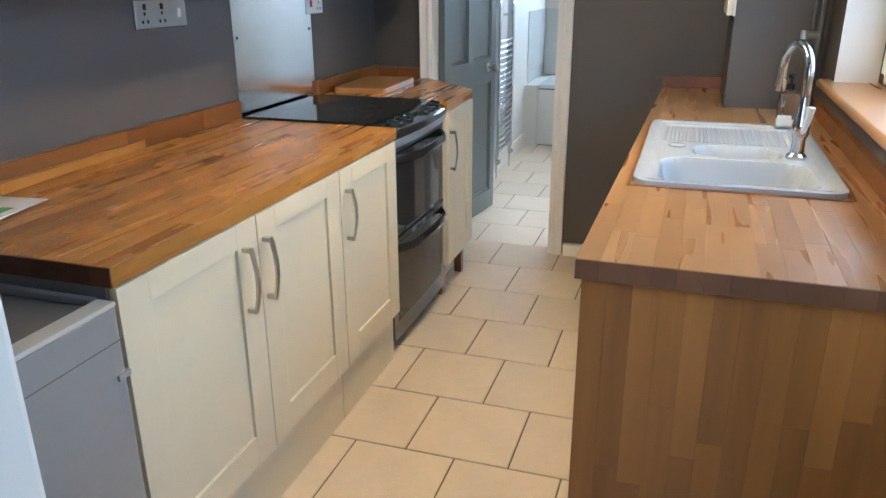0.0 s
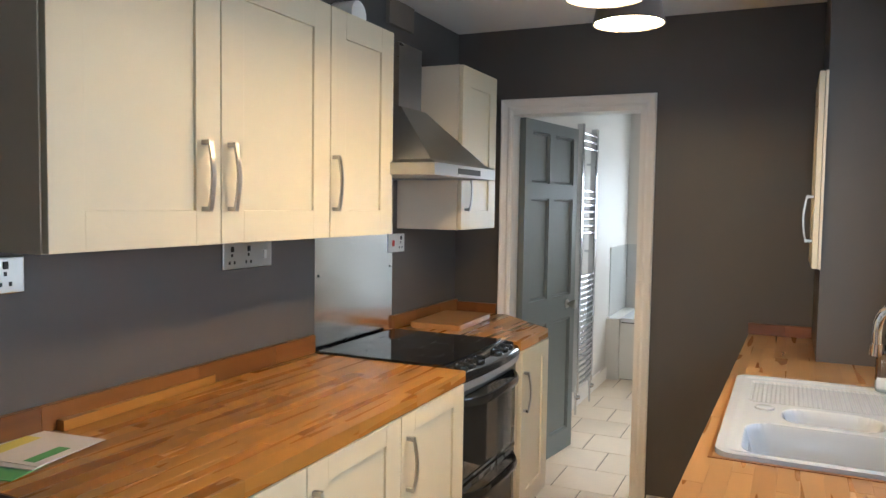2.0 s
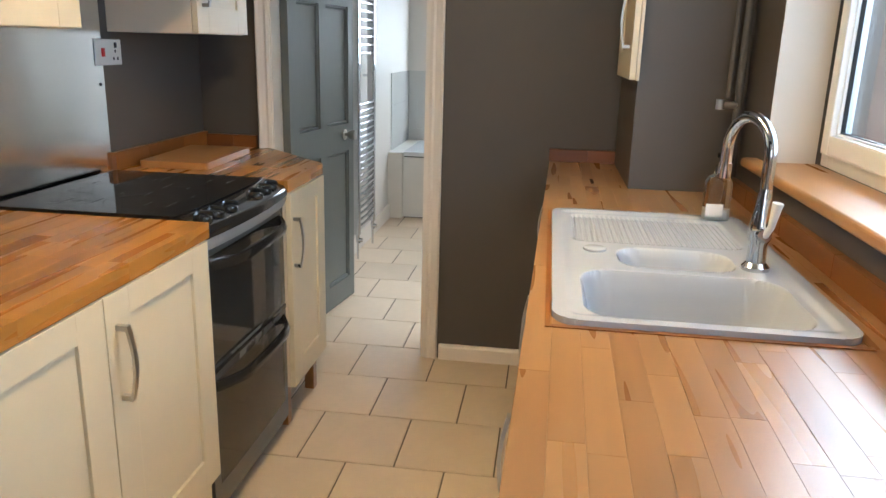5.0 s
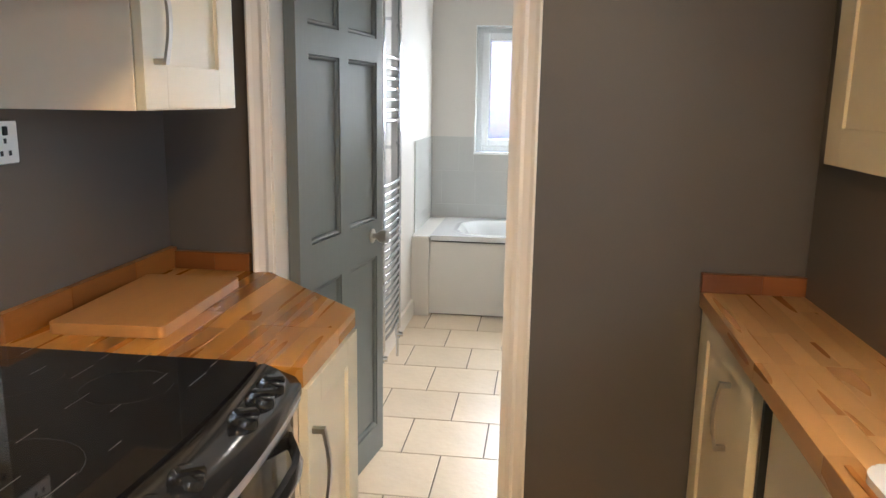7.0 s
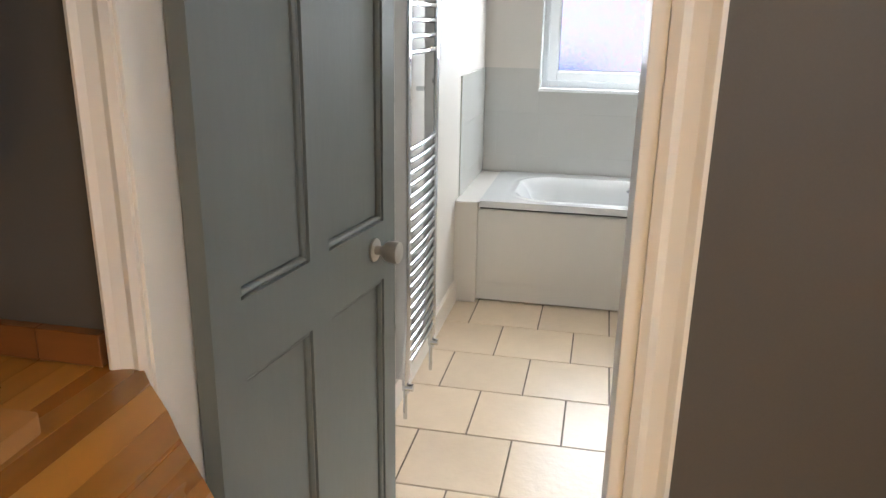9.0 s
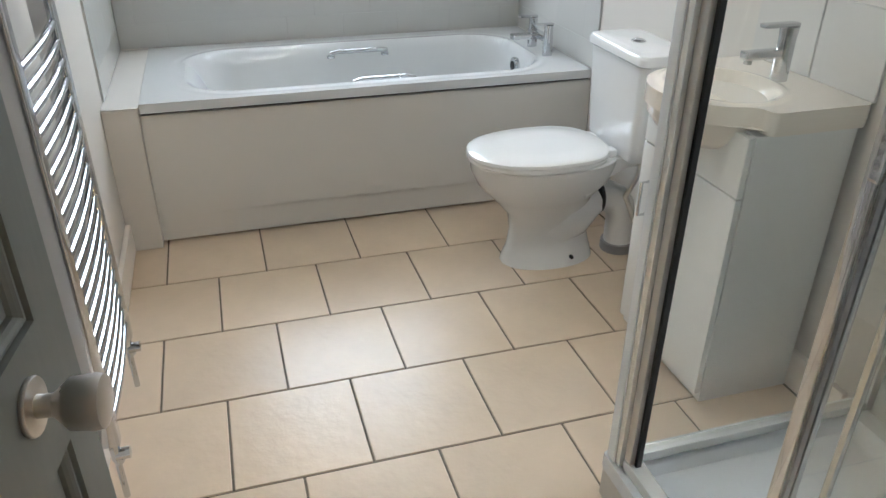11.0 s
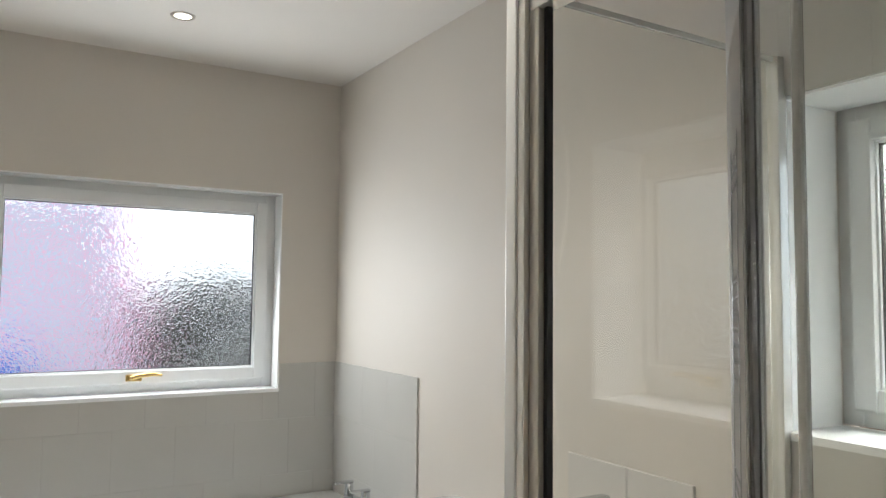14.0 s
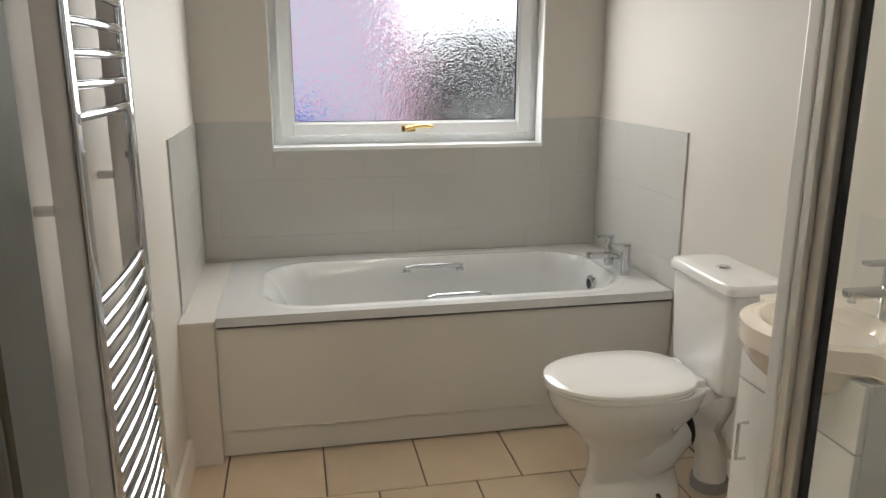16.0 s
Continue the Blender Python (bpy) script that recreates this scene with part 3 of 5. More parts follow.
def bow_handle(parent, x, y, z0, z1, out=1):
    """A flat bowed bar handle, upright, standing out along x."""
    n = 9
    rings = []
    for k in range(n):
        t = k / (n - 1)
        z = z0 + (z1 - z0) * t
        d = 0.022 + 0.012 * math.sin(math.pi * t)
        rings.append([(x + out * (d + a), y + b, z) for a, b in ((-0.003, -0.007), (0.003, -0.007), (0.003, 0.007), (-0.003, 0.007))])
    h = part("handle", loft(rings), M_nickel, parent, "satin nickel bow handle", smooth=True)
    for z in (z0 + 0.006, z1 - 0.006):
        part("handle_foot", box((x, y - 0.006, z - 0.006), (x + out * 0.026, y + 0.006, z + 0.006), 0.002), M_nickel, h)
    return h


def shaker_door(parent, x, y0, y1, z0, z1, out=1, handle=None, stile=0.086, top=0.086):
    """A framed door across x with a sunk middle panel; handle: (y, z0, z1)."""
    t = 0.019
    a, b = x, x + out * t
    d = part("door", boxes(((a, y0, z0), (b, y0 + stile, z1)), ((a, y1 - stile, z0), (b, y1, z1)), ((a, y0 + stile, z0), (b, y1 - stile, z0 + stile)), ((a, y0 + stile, z1 - top), (b, y1 - stile, z1)), bevel=0.0022), M_cream, parent, "cream shaker door")
    part("door_panel", box((a, y0 + stile - 0.004, z0 + stile - 0.004), (x + out * 0.011, y1 - stile + 0.004, z1 - top + 0.004)), M_cream, d)
    if handle:
        bow_handle(d, b, *handle, out=out)
    return d


def unit(name, label, x0, x1, y0, y1, z0, z1, doors, out=1, front=None, category="cabinet", plinth=None):
    u = thing(name, ((x0 + x1) / 2, (y0 + y1) / 2, 0 if plinth else z0), label, category, "fitted kitchen units")
    part("carcass", box((x0, y0, z0), (x1, y1, z1), 0.0015), M_carcass, u)
    xf = x1 if out > 0 else x0
    for y_a, y_b, h in doors:
        shaker_door(u, xf + out * 0.002, y_a + 0.002, y_b - 0.002, z0 + 0.002, z1 - 0.002, out, h, top=0.06 if plinth or z1 < 1 else 0.086)
    if plinth:
        a, b = (x1 - 0.024, x1 - 0.009) if out > 0 else (x0 + 0.045, x0 + 0.06)
        part("plinth", box((a, y0, 0.0), (b, y1, z0)), plinth, u)
    return u


FX = -0.375   # door backs of the west units
unit("base_unit", "cream two-door base unit with satin bow handles under the worktop", XL, FX, 1.762, 2.694, 0.205, 0.868, [(1.745, 2.228, (2.161, 0.638, 0.806)), (2.228, 2.694, (2.252, 0.638, 0.804))], plinth=M_cream)
unit("base_unit", "narrow cream one-door base unit beside the cooker", XL, FX, 2.697, 3.150, 0.205, 0.868, [(2.694, 3.152, (2.731, 0.636, 0.80))], plinth=M_cream)
eu = unit("base_unit", "cream end base unit with one door and a brown foot", XL, FX - 0.005, 3.785, 4.165, 0.16, 0.868, [(3.782, 4.165, (3.808, 0.605, 0.78))])
for y in (3.82, 4.125):
    part("foot", box((FX - 0.06, y - 0.02, 0), (FX - 0.022, y + 0.02, 0.16), 0.003), W_end, eu, "brown wooden foot")
endp = thing("end_panel", (-0.68, 1.755, 0), "grey-silver end panel of the base units", "end panel")
part("board", box((XL, 1.745, 0), (FX - 0.002, 1.760, 0.868), 0.001), M_silver, endp)

unit("wall_unit", "cream two-door wall unit with satin bow handles", XL, -0.70, 1.815, 2.806, 1.37, 2.098, [(1.815, 2.309, (2.244, 1.456, 1.632)), (2.309, 2.806, (2.338, 1.456, 1.632))])
unit("wall_unit", "narrow cream one-door wall unit beside the hood", XL, -0.70, 2.809, 3.215, 1.37, 2.098, [(2.808, 3.215, (2.824, 1.456, 1.632))])
unit("wall_unit", "cream one-door wall unit in the corner by the doorway", XL, -0.70, 3.845, 4.262, 1.37, 2.098, [(3.845, 4.262, (3.888, 1.456, 1.625))])
unit("wall_unit", "shallow cream wall cupboard on the pillar", 0.742, 0.752, 3.93, 4.40, 1.262, 2.0, [(3.93, 4.40, (3.99, 1.36, 1.54))], out=-1)
# east units under the sink worktop
GX = 0.485
unit("base_unit", "cream base unit in the corner by the doorway wall", GX + 0.032, 1.09, 3.99, 4.51, 0.16, 0.868, [(3.99, 4.505, (4.16, 0.627, 0.79))], out=-1, plinth=M_cream)
dw = thing("appliance_panel", (GX - 0.01, 3.74, 0.1), "plain cream filler panel between base units", "panel")
part("board", box((GX + 0.045, 3.505, 0.10), (GX + 0.063, 3.972, 0.868), 0.001), M_cream, dw)
# black strip whose colour stands in for the shade in the gap
gp = thing("filler_gap", (0.5, 3.98, 0.1), "black strip standing in for the shadow gap beside the corner base unit", "filler")
part("strip", box((GX + 0.03, 3.9735, 0.02), (GX + 0.07, 3.9885, 0.868)), M_rubber, gp)
unit("base_unit", "cream two-door sink base unit with bow handles", GX + 0.014, 1.09, 2.55, 3.50, 0.16, 0.66, [], out=-1, plinth=M_cream)
su = bpy.data.objects["base_unit.004"]
shaker_door(su, GX + 0.012, 3.022, 3.498, 0.162, 0.866, -1, (3.072, 0.64, 0.805), top=0.06)
shaker_door(su, GX + 0.012, 2.552, 3.018, 0.162, 0.866, -1, (2.972, 0.64, 0.805), top=0.06)
unit("base_unit", "cream one-door base unit beside the wooden end panel", GX, 1.09, 2.10, 2.54, 0.16, 0.868, [(2.10, 2.54, (2.49, 0.64, 0.805))], out=-1, plinth=M_cream)


def staves(parent, axis, u0, u1, v0, v1, w0, w1, material, width=0.046, seed=1, holes=(), order=(0, 1, 2)):
    """Glued wooden staves: length from v0 to v1, side by side from u0 to u1, thick from w0 to w1.
    order: which world axis u, v and w are."""
    rnd = random.Random(seed)
    n = max(1, round((u1 - u0) / width))
    wd = (u1 - u0) / n
    for i in range(n):
        a, b = u0 + i * wd, u0 + (i + 1) * wd
        v = v0
        cuts = []
        while v < v1 - 0.02:
            ln = rnd.uniform(0.22, 0.62)
            if v == v0:
                ln *= rnd.uniform(0.3, 1)
            e = v + ln if v1 - (v + ln) > 0.12 else v1
            cuts.append((v, e))
            v = e
        for va, vb in cuts:
            bits = [(va, vb)]
            for (h0, h1, h2, h3) in holes:
                if a < h1 - 1e-4 and b > h0 + 1e-4:
                    bits = [q for p, r in bits for q in ((p, min(r, h2)), (max(p, h3), r)) if q[1] - q[0] > 0.004]
            for p, r in bits:
                lo, hi = [0, 0, 0], [0, 0, 0]
                for ax, l, h in ((order[0], a, b - 0.00005), (order[1], p, r - 0.00005), (order[2], w0, w1)):
                    lo[ax], hi[ax] = l, h
                part("stave", box(lo, hi, 0.0004, 1), material, parent)


def strips(parent, axis, cuts, lo, hi, material):
    """Upstand staves end to end along x or y."""
    for a, b in zip(cuts, cuts[1:]):
        p, q = ((a, *lo), (b - 0.0003, *hi)) if axis == 0 else ((lo[0], a, lo[1]), (hi[0], b - 0.0003, hi[1]))
        part("stave", box(p, q, 0.0012, 1), material, parent)


wt = thing("worktop", (-0.69, 2.45, 0.87), "oiled orange-brown hardwood block worktop west of the cooker", "worktop")
staves(wt, 1, XL, -0.355, 1.742, 3.165, 0.87, 0.91, W_top, seed=3)
staves(wt, 2, XL, -0.355, 0.8702, 0.9095, 1.7385, 1.7415, W_endg, seed=6, order=(0, 2, 1))
up = thing("upstand", (-0.99, 2.45, 0.91), "oiled hardwood upstand along the charcoal wall", "upstand")
strips(up, 1, (1.742, 2.02, 2.55, 2.93, 3.17), (XL, 0.911), (XL + 0.02, 0.978), W_ups)
wt2 = thing("worktop", (-0.69, 4.1, 0.87), "oiled hardwood corner worktop with a cut-off corner", "worktop")
rnd = random.Random(8)
edges = [(-1.0, YD), (-0.954, YD), (-0.908, YD), (-0.862, YD), (-0.816, YD), (-0.77, YD), (-0.704, YD), (-0.66, 4.467), (-0.60, 4.41), (-0.54, 4.345), (-0.48, 4.285), (-0.43, 4.235), (-0.365, 4.17)]
for (xa, ya), (xb, yb) in zip(edges, edges[1:]):
    mid = rnd.uniform(3.95, 4.1)
    part("stave", box((xa + 0.0002, 3.778, 0.87), (xb - 0.0002, mid, 0.91), 0.0004, 1), W_top, wt2)
    part("stave", prism([(xa + 0.0002, mid + 0.0004), (xb - 0.0002, mid + 0.0004), (xb - 0.0002, yb), (xa + 0.0002, ya)], 2, 0.87, 0.91, 0.0004), W_top, wt2)
up2 = thing("upstand", (-0.9, 4.2, 0.91), "oiled hardwood corner upstand behind the chopping board", "upstand")
strips(up2, 1, (3.80, 4.02, 4.29, YD), (XL, 0.911), (XL + 0.02, 0.972), W_ups)
strips(up2, 0, (XL + 0.021, -0.86, -0.755), (YD - 0.02, 0.911), (YD, 0.962), W_upx)
wt3 = thing("worktop", (0.77, 3.2, 0.87), "paler hardwood block worktop with the inset sink", "worktop")
staves(wt3, 1, 0.446, 1.09, 2.047, 3.955, 0.87, 0.91, W_right, seed=5, holes=[(0.5385, 0.975, 2.66, 3.49)])
staves(wt3, 1, 0.446, 0.75, 3.9555, YD, 0.87, 0.91, W_right, seed=9)
# end-grain facing with the front edge's shade in its colour
staves(wt3, 2, 0.446, 1.09, 0.8702, 0.9092, 2.0440, 2.0468, W_endg, seed=5, order=(0, 2, 1))
# the front edge runs back a little towards the doorway wall
for ob in wt3.children:
    for v in ob.data.vertices:
        p = v.co + wt3.location
        v.co.x += 0.044 * (p.y - 2.047) / 2.468 * max(0.0, min(1.0, (1.09 - p.x) / 0.644))
part("unworn_edge", boxes(((0.489, 2.606, 0.9104), (0.4985, 3.535, 0.9125)), ((0.4985, 2.606, 0.9104), (1.005, 2.6185, 0.9125)), bevel=0.0008), W_ups, wt3, "darker wood strip beside the sink rim")
up3 = thing("upstand", (1.08, 3.0, 0.91), "oiled hardwood upstand under the window", "upstand")
strips(up3, 1, (2.18, 2.55, 3.0, 3.37, 3.72, 3.95), (XR - 0.022, 0.911), (XR, 0.965), W_ups)
up4 = thing("upstand", (0.62, 4.54, 0.91), "short dark hardwood upstand on the doorway wall", "upstand")
strips(up4, 0, (0.487, 0.64, 0.75), (YD - 0.02, 0.911), (YD, 0.962), W_upx)
ep = thing("end_panel", (0.77, 2.07, 0), "hardwood block end panel below the sink worktop", "end panel")
staves(ep, 2, 0.458, 1.085, 0.0, 0.869, 2.058, 2.096, W_end, width=0.05, seed=12, order=(0, 2, 1))

board = thing("chopping_board", (-0.83, 4.1, 0.91), "pale hardwood chopping board with a handle slot", "chopping board")
bm = prism(rrect(-0.832, 4.10, 0.124, 0.222, 0.012, 3), 2, 0.911, 0.937, 0.003)
bmesh.ops.rotate(bm, verts=bm.verts, cent=(-0.832, 4.2, 0.91), matrix=Matrix.Rotation(radians(2.6), 3, "Z"))
part("board", bm, wood("pale_board", (0.24, 0.10, 0.025), (0.47, 0.24, 0.075), 1), board)

# splashback, sockets
sp = thing("splashback", (-0.99, 3.49, 0.9), "brushed stainless steel splashback behind the cooker", "splashback")
part("sheet", box((XL, 3.185, 0.70), (XL + 0.003, 3.80, 1.66), 0.001), M_steel, sp)
for y in (3.21, 3.775):
    part("screw", disc((XL + 0.003, y, 1.20), 0.006, 0.002, 0, 10), M_slot, sp)


def socket(y0, y1, gangs, label):
    z0, z1 = 1.262, 1.345
    s = thing("wall_socket", (XL, (y0 + y1) / 2, z0), label, "socket", "kitchen sockets")
    p = part("plate", box((XL, y0, z0), (XL + 0.009, y1, z1), 0.003), M_plastic if gangs[0] == "red" else M_alu, s, "moulded plate")
    part("plate_rim", boxes(((XL + 0.001, y0 - 0.002, z0 - 0.002), (XL + 0.006, y1 + 0.002, z1 + 0.002)), bevel=0.002), M_chrome, s)
    n = len(gangs)
    for i, g in enumerate(gangs):
        cy = y0 + (y1 - y0) * (i + 0.5) / n
        zc = (z0 + z1) / 2
        if gangs[0] == "red":
            part("insert", box((XL + 0.009, cy - 0.034, zc - 0.030), (XL + 0.0093, cy + 0.034, zc + 0.036)), M_plastic, p, "white insert")
        if g == "socket":
            part("rocker", box((XL + 0.009, cy - 0.006, zc + 0.014), (XL + 0.013, cy + 0.006, zc + 0.032), 0.002), M_slot, p)
            for dy, dz in ((0, 0.004), (-0.012, -0.02), (0.012, -0.02)):
                part("pin_slot", box((XL + 0.009, cy + dy - 0.004, zc + dz - 0.006), (XL + 0.0098, cy + dy + 0.004, zc + dz + 0.004)), M_slot, p)
        else:
            part("rocker", box((XL + 0.009, cy - 0.007, zc - 0.014), (XL + 0.015, cy + 0.007, zc + 0.014), 0.002), M_red if g == "red" else M_plastic, p)
    return s


socket(2.672, 2.916, ["socket", "socket", "switch"], "white double socket plate with a fused switch")
socket(3.755, 3.905, ["red", "socket"], "white cooker switch plate with red rocker and socket")
socket(1.80, 1.99, ["socket", "socket"], "white double socket plate under the wall unit")

# ---- cooker ----
ck = thing("cooker", (-0.68, 3.47, 0), "freestanding black and silver double-oven electric cooker with glass hob", "cooker")
CY0, CY1 = 3.170, 3.772


def bow(y, k):
    """How far the bowed front stands out at y."""
    t = (y - (CY0 + CY1) / 2) / ((CY1 - CY0) / 2)
    return k * (1 - t * t)


ys = [CY0 + (CY1 - CY0) * k / 16 for k in range(17)]


def bowed(x_back, x_front, k, z0, z1, y0=CY0, y1=CY1):
    yy = [y0 + (y1 - y0) * i / 16 for i in range(17)]
    return prism([(x_back, y0)] + [(x_front + bow(y, k), y) for y in yy] + [(x_back, y1)], 2, z0, z1)


part("body", box((XL + 0.03, CY0, 0.03), (-0.42, CY1, 0.90), 0.003), M_black, ck)
part("hob", bowed(XL + 0.03, -0.450, 0.015, 0.905, 0.918), M_ceram, ck, "black ceramic glass hob under short pale dashes")
for y in (CY0, CY1):
    part("hob_trim", box((XL + 0.03, y - 0.0035, 0.900), (-0.45, y + 0.0035, 0.914)), M_black, ck)
M_zone = mat("zone_print", (0.028, 0.028, 0.03), 0.2)
for (rx, ry, rr) in ((-0.62, 3.32, 0.10), (-0.62, 3.62, 0.075), (-0.85, 3.32, 0.075), (-0.85, 3.62, 0.10)):
    rg = bmesh.new()
    add_tube(rg, [(rx + rr * math.cos(a * math.tau / 32), ry + rr * math.sin(a * math.tau / 32), 0.9176) for a in range(33)], 0.0008, 4, False)
    part("zone_ring", rg, M_zone, ck)
# short pale dashes laid along the hob
M_dash = mat("hob_dash_grey", (0.085, 0.082, 0.08), 0.35)
for i, hx in enumerate((-0.90, -0.82, -0.74, -0.665, -0.59, -0.525)):
    for j, hy0 in enumerate((3.27, 3.40, 3.52, 3.64, 3.735)):
        if (i * 2 + j) % 3:
            part("hob_dash", box((hx + 0.006 * (j % 2), hy0, 0.9181), (hx + 0.0016 + 0.006 * (j % 2), hy0 + 0.03 + 0.017 * ((i + j) % 3), 0.9184)), M_dash, ck)
# sloped control fascia
bm = loft([[(-0.447 + bow(y, 0.017) + dx, y, z) for dx, z in ((0, 0.914), (0.010, 0.916), (0.070, 0.894), (0.080, 0.880), (0.081, 0.862), (0, 0.862))] for y in ys])
part("control_fascia", bm, M_black, ck, "glossy black sloped control fascia", smooth=True)
bm = loft([[(-0.43 + bow(y, 0.017) + dx, y, z) for dx, z in ((0, 0.861), (0.060, 0.861), (0.062, 0.852), (0.050, 0.826), (0, 0.826))] for y in ys])
part("silver_trim", bm, M_silver, ck, "silver strip under the knobs", smooth=True)
for y in (3.221, 3.283, 3.362, 3.548, 3.628, 3.690):
    xx = -0.447 + bow(y, 0.017) + 0.044
    ax = Vector((0.34, 0, 0.94))
    c = Vector((xx, y, 0.9025))
    e1, e2 = Vector((0, 1, 0)), Vector((0.94, 0, -0.34))
    rings = [[c + ax * h + r * (math.cos(a * math.tau / 20) * e1 + math.sin(a * math.tau / 20) * e2) for a in range(20)] for h, r in ((0, 0.0255), (0.005, 0.0255), (0.010, 0.0235), (0.015, 0.0205), (0.0175, 0.014))]
    kn = part("knob", loft(rings), M_black, ck, "black control knob", smooth=True)
    d = (e1 * 0.8 + e2 * 0.6).normalized()
    w = d.cross(ax)
    part("grip", loft([[c + ax * h + d * p + w * q for p, q in ((-0.021 * k, -0.005 * k), (0.022 * k, -0.004 * k), (0.022 * k, 0.004 * k), (-0.021 * k, 0.005 * k))] for h, k in ((0.011, 1.1), (0.021, 1.0), (0.0255, 0.75))]), M_black, kn)


M_frame = mat("grey_enamel_frame", (0.11, 0.108, 0.105), 0.28, 0.4, var=0.05, scale=4)


def oven_door(z0, z1, hz, gb):
    d = part("oven_door", bowed(-0.42, -0.384, 0.004, z0, z1), M_frame, ck, "silver-edged oven door")
    yy = [CY0 + 0.035 + (CY1 - CY0 - 0.07) * i / 16 for i in range(17)]
    bm = bmesh.new()
    a = [bm.verts.new((-0.3835 + bow(y, 0.004) + 0.002, y, z0 + gb)) for y in yy]
    b = [bm.verts.new((-0.3835 + bow(y, 0.004) + 0.002, y, z1 - 0.016)) for y in yy]
    for k in range(16):
        bm.faces.new((a[k], a[k + 1], b[k + 1], b[k]))
    bmesh.ops.solidify(bm, geom=bm.faces[:], thickness=0.003)
    part("door_glass", bm, M_oveng, d, "dark mirror-like oven glass", smooth=True)
    hy = [CY0 + 0.03 + (CY1 - CY0 - 0.06) * i / 14 for i in range(15)]
    rings = []
    for i, y in enumerate(hy):
        t = i / 14
        off = 0.006 + 0.042 * min(1, math.sin(math.pi * t) * 1.9)
        xh = -0.390 + bow(y, 0.017) + off
        rings.append([(xh - 0.008, y, hz - 0.014), (xh + 0.006, y, hz - 0.016), (xh + 0.010, y, hz), (xh + 0.004, y, hz + 0.014), (xh - 0.008, y, hz + 0.012)])
    part("oven_handle", loft(rings), M_black, d, "curved black oven handle", smooth=True)


oven_door(0.485, 0.822, 0.785, 0.012)
oven_door(0.06, 0.468, 0.44, 0.075)
part("door_gap_strip", box((-0.42, CY0 + 0.002, 0.469), (-0.380, CY1 - 0.002, 0.484), 0.003), M_black, ck, "black strip between the oven doors")
for y in (CY0 + 0.04, CY1 - 0.04):
    part("foot", box((-0.46, y - 0.02, 0), (-0.42, y + 0.02, 0.03)), M_rubber, ck)
part("filler", box((-0.44, 3.152, 0.0), (-0.425, 3.168, 0.20)), M_rubber, ck)

# ---- cooker hood ----
hd = thing("cooker_hood", (-0.78, 3.49, 1.58), "brushed steel chimney cooker hood above the hob", "cooker hood")
HY0, HY1, HX = 3.195, 3.79, -0.50
part("canopy_rim", boxes(((XL + 0.004, HY0, 1.588), (HX, HY0 + 0.012, 1.632)), ((XL + 0.004, HY1 - 0.012, 1.588), (HX, HY1, 1.632)), ((HX - 0.012, HY0 + 0.012, 1.588), (HX, HY1 - 0.012, 1.632)), bevel=0.002), M_hood, hd)
part("canopy", loft([[(XL + 0.004, HY0, 1.632), (HX, HY0, 1.632), (HX, HY1, 1.632), (XL + 0.004, HY1, 1.632)], [(XL + 0.004, HY0 + 0.03, 1.645), (HX - 0.03, HY0 + 0.03, 1.645), (HX - 0.03, HY1 - 0.03, 1.645), (XL + 0.004, HY1 - 0.03, 1.645)], [(XL + 0.004, 3.385, 1.86), (-0.74, 3.385, 1.86), (-0.74, 3.60, 1.86), (XL + 0.004, 3.60, 1.86)]]), M_hood, hd)
part("filter", box((XL + 0.02, HY0 + 0.013, 1.596), (HX - 0.013, HY1 - 0.013, 1.604)), M_alu, hd, "aluminium grease filter")
part("chimney", box((XL + 0.004, 3.395, 1.86), (-0.755, 3.59, 2.11), 0.002), M_hood, hd)
part("button_strip", box((HX, 3.40, 1.598), (HX + 0.002, 3.62, 1.620)), M_slot, hd)
dk = thing("duct_box", (-0.99, 3.84, 2.3), "small brown duct cover on the wall above the hood", "duct cover")
part("cover", box((XL, 3.72, 2.275), (XL + 0.02, 3.955, 2.388), 0.002), M_duct, dk)
vn = thing("extractor_cowl", (-0.84, 3.14, 2.1), "round white plastic duct end on top of the wall unit", "duct")
part("cowl", disc((-0.88, 3.14, 2.152), 0.052, 0.10, 0, 24, bevel=0.006), M_plastic, vn, smooth=True)

# ---- silver appliance by the entry ----
ap = thing("fridge", (-0.68, 1.435, 0), "silver undercounter fridge with a dark top beside the base units", "fridge")
part("cabinet", box((XL + 0.02, 1.15, 0.02), (-0.39, 1.73, 0.815), 0.004), M_silver, ap)
part("top", box((XL + 0.02, 1.15, 0.816), (-0.385, 1.73, 0.838), 0.004), M_apptop, ap, "dark laminate top")
fd = part("door", prism(rrect(-0.362, 1.44, 0.022, 0.29, 0.014, 4), 2, 0.04, 0.842, 0.003), M_silver, ap, "silver fridge door")
part("door_trim", box((-0.341, 1.152, 0.776), (-0.3395, 1.728, 0.7785)), M_apptop, fd)
part("door_top_edge", box((-0.383, 1.152, 0.842), (-0.342, 1.728, 0.852), 0.004), M_jamb, fd, "pale plastic top edge")
part("side_rim", box((XL + 0.03, 1.714, 0.838), (-0.385, 1.732, 0.853), 0.005), M_silver, ap, "raised silver rim")
part("rear_rim", box((XL + 0.02, 1.152, 0.838), (XL + 0.05, 1.712, 0.853), 0.005), M_silver, ap, "raised silver rim")
part("hinge_cap", box((-0.39, 1.700, 0.70), (-0.335, 1.732, 0.712), 0.002), M_silver, fd)
for y in (1.2, 1.68):
    part("foot", disc((-0.45, y, 0), 0.018, 0.02), M_rubber, ap)

# ---- sink, tap, soap ----
sk = thing("sink", (0.75, 3.06, 0.91), "white ceramic inset sink with two bowls and a ribbed drainer", "sink")
SX, SY = 0.752, 3.075


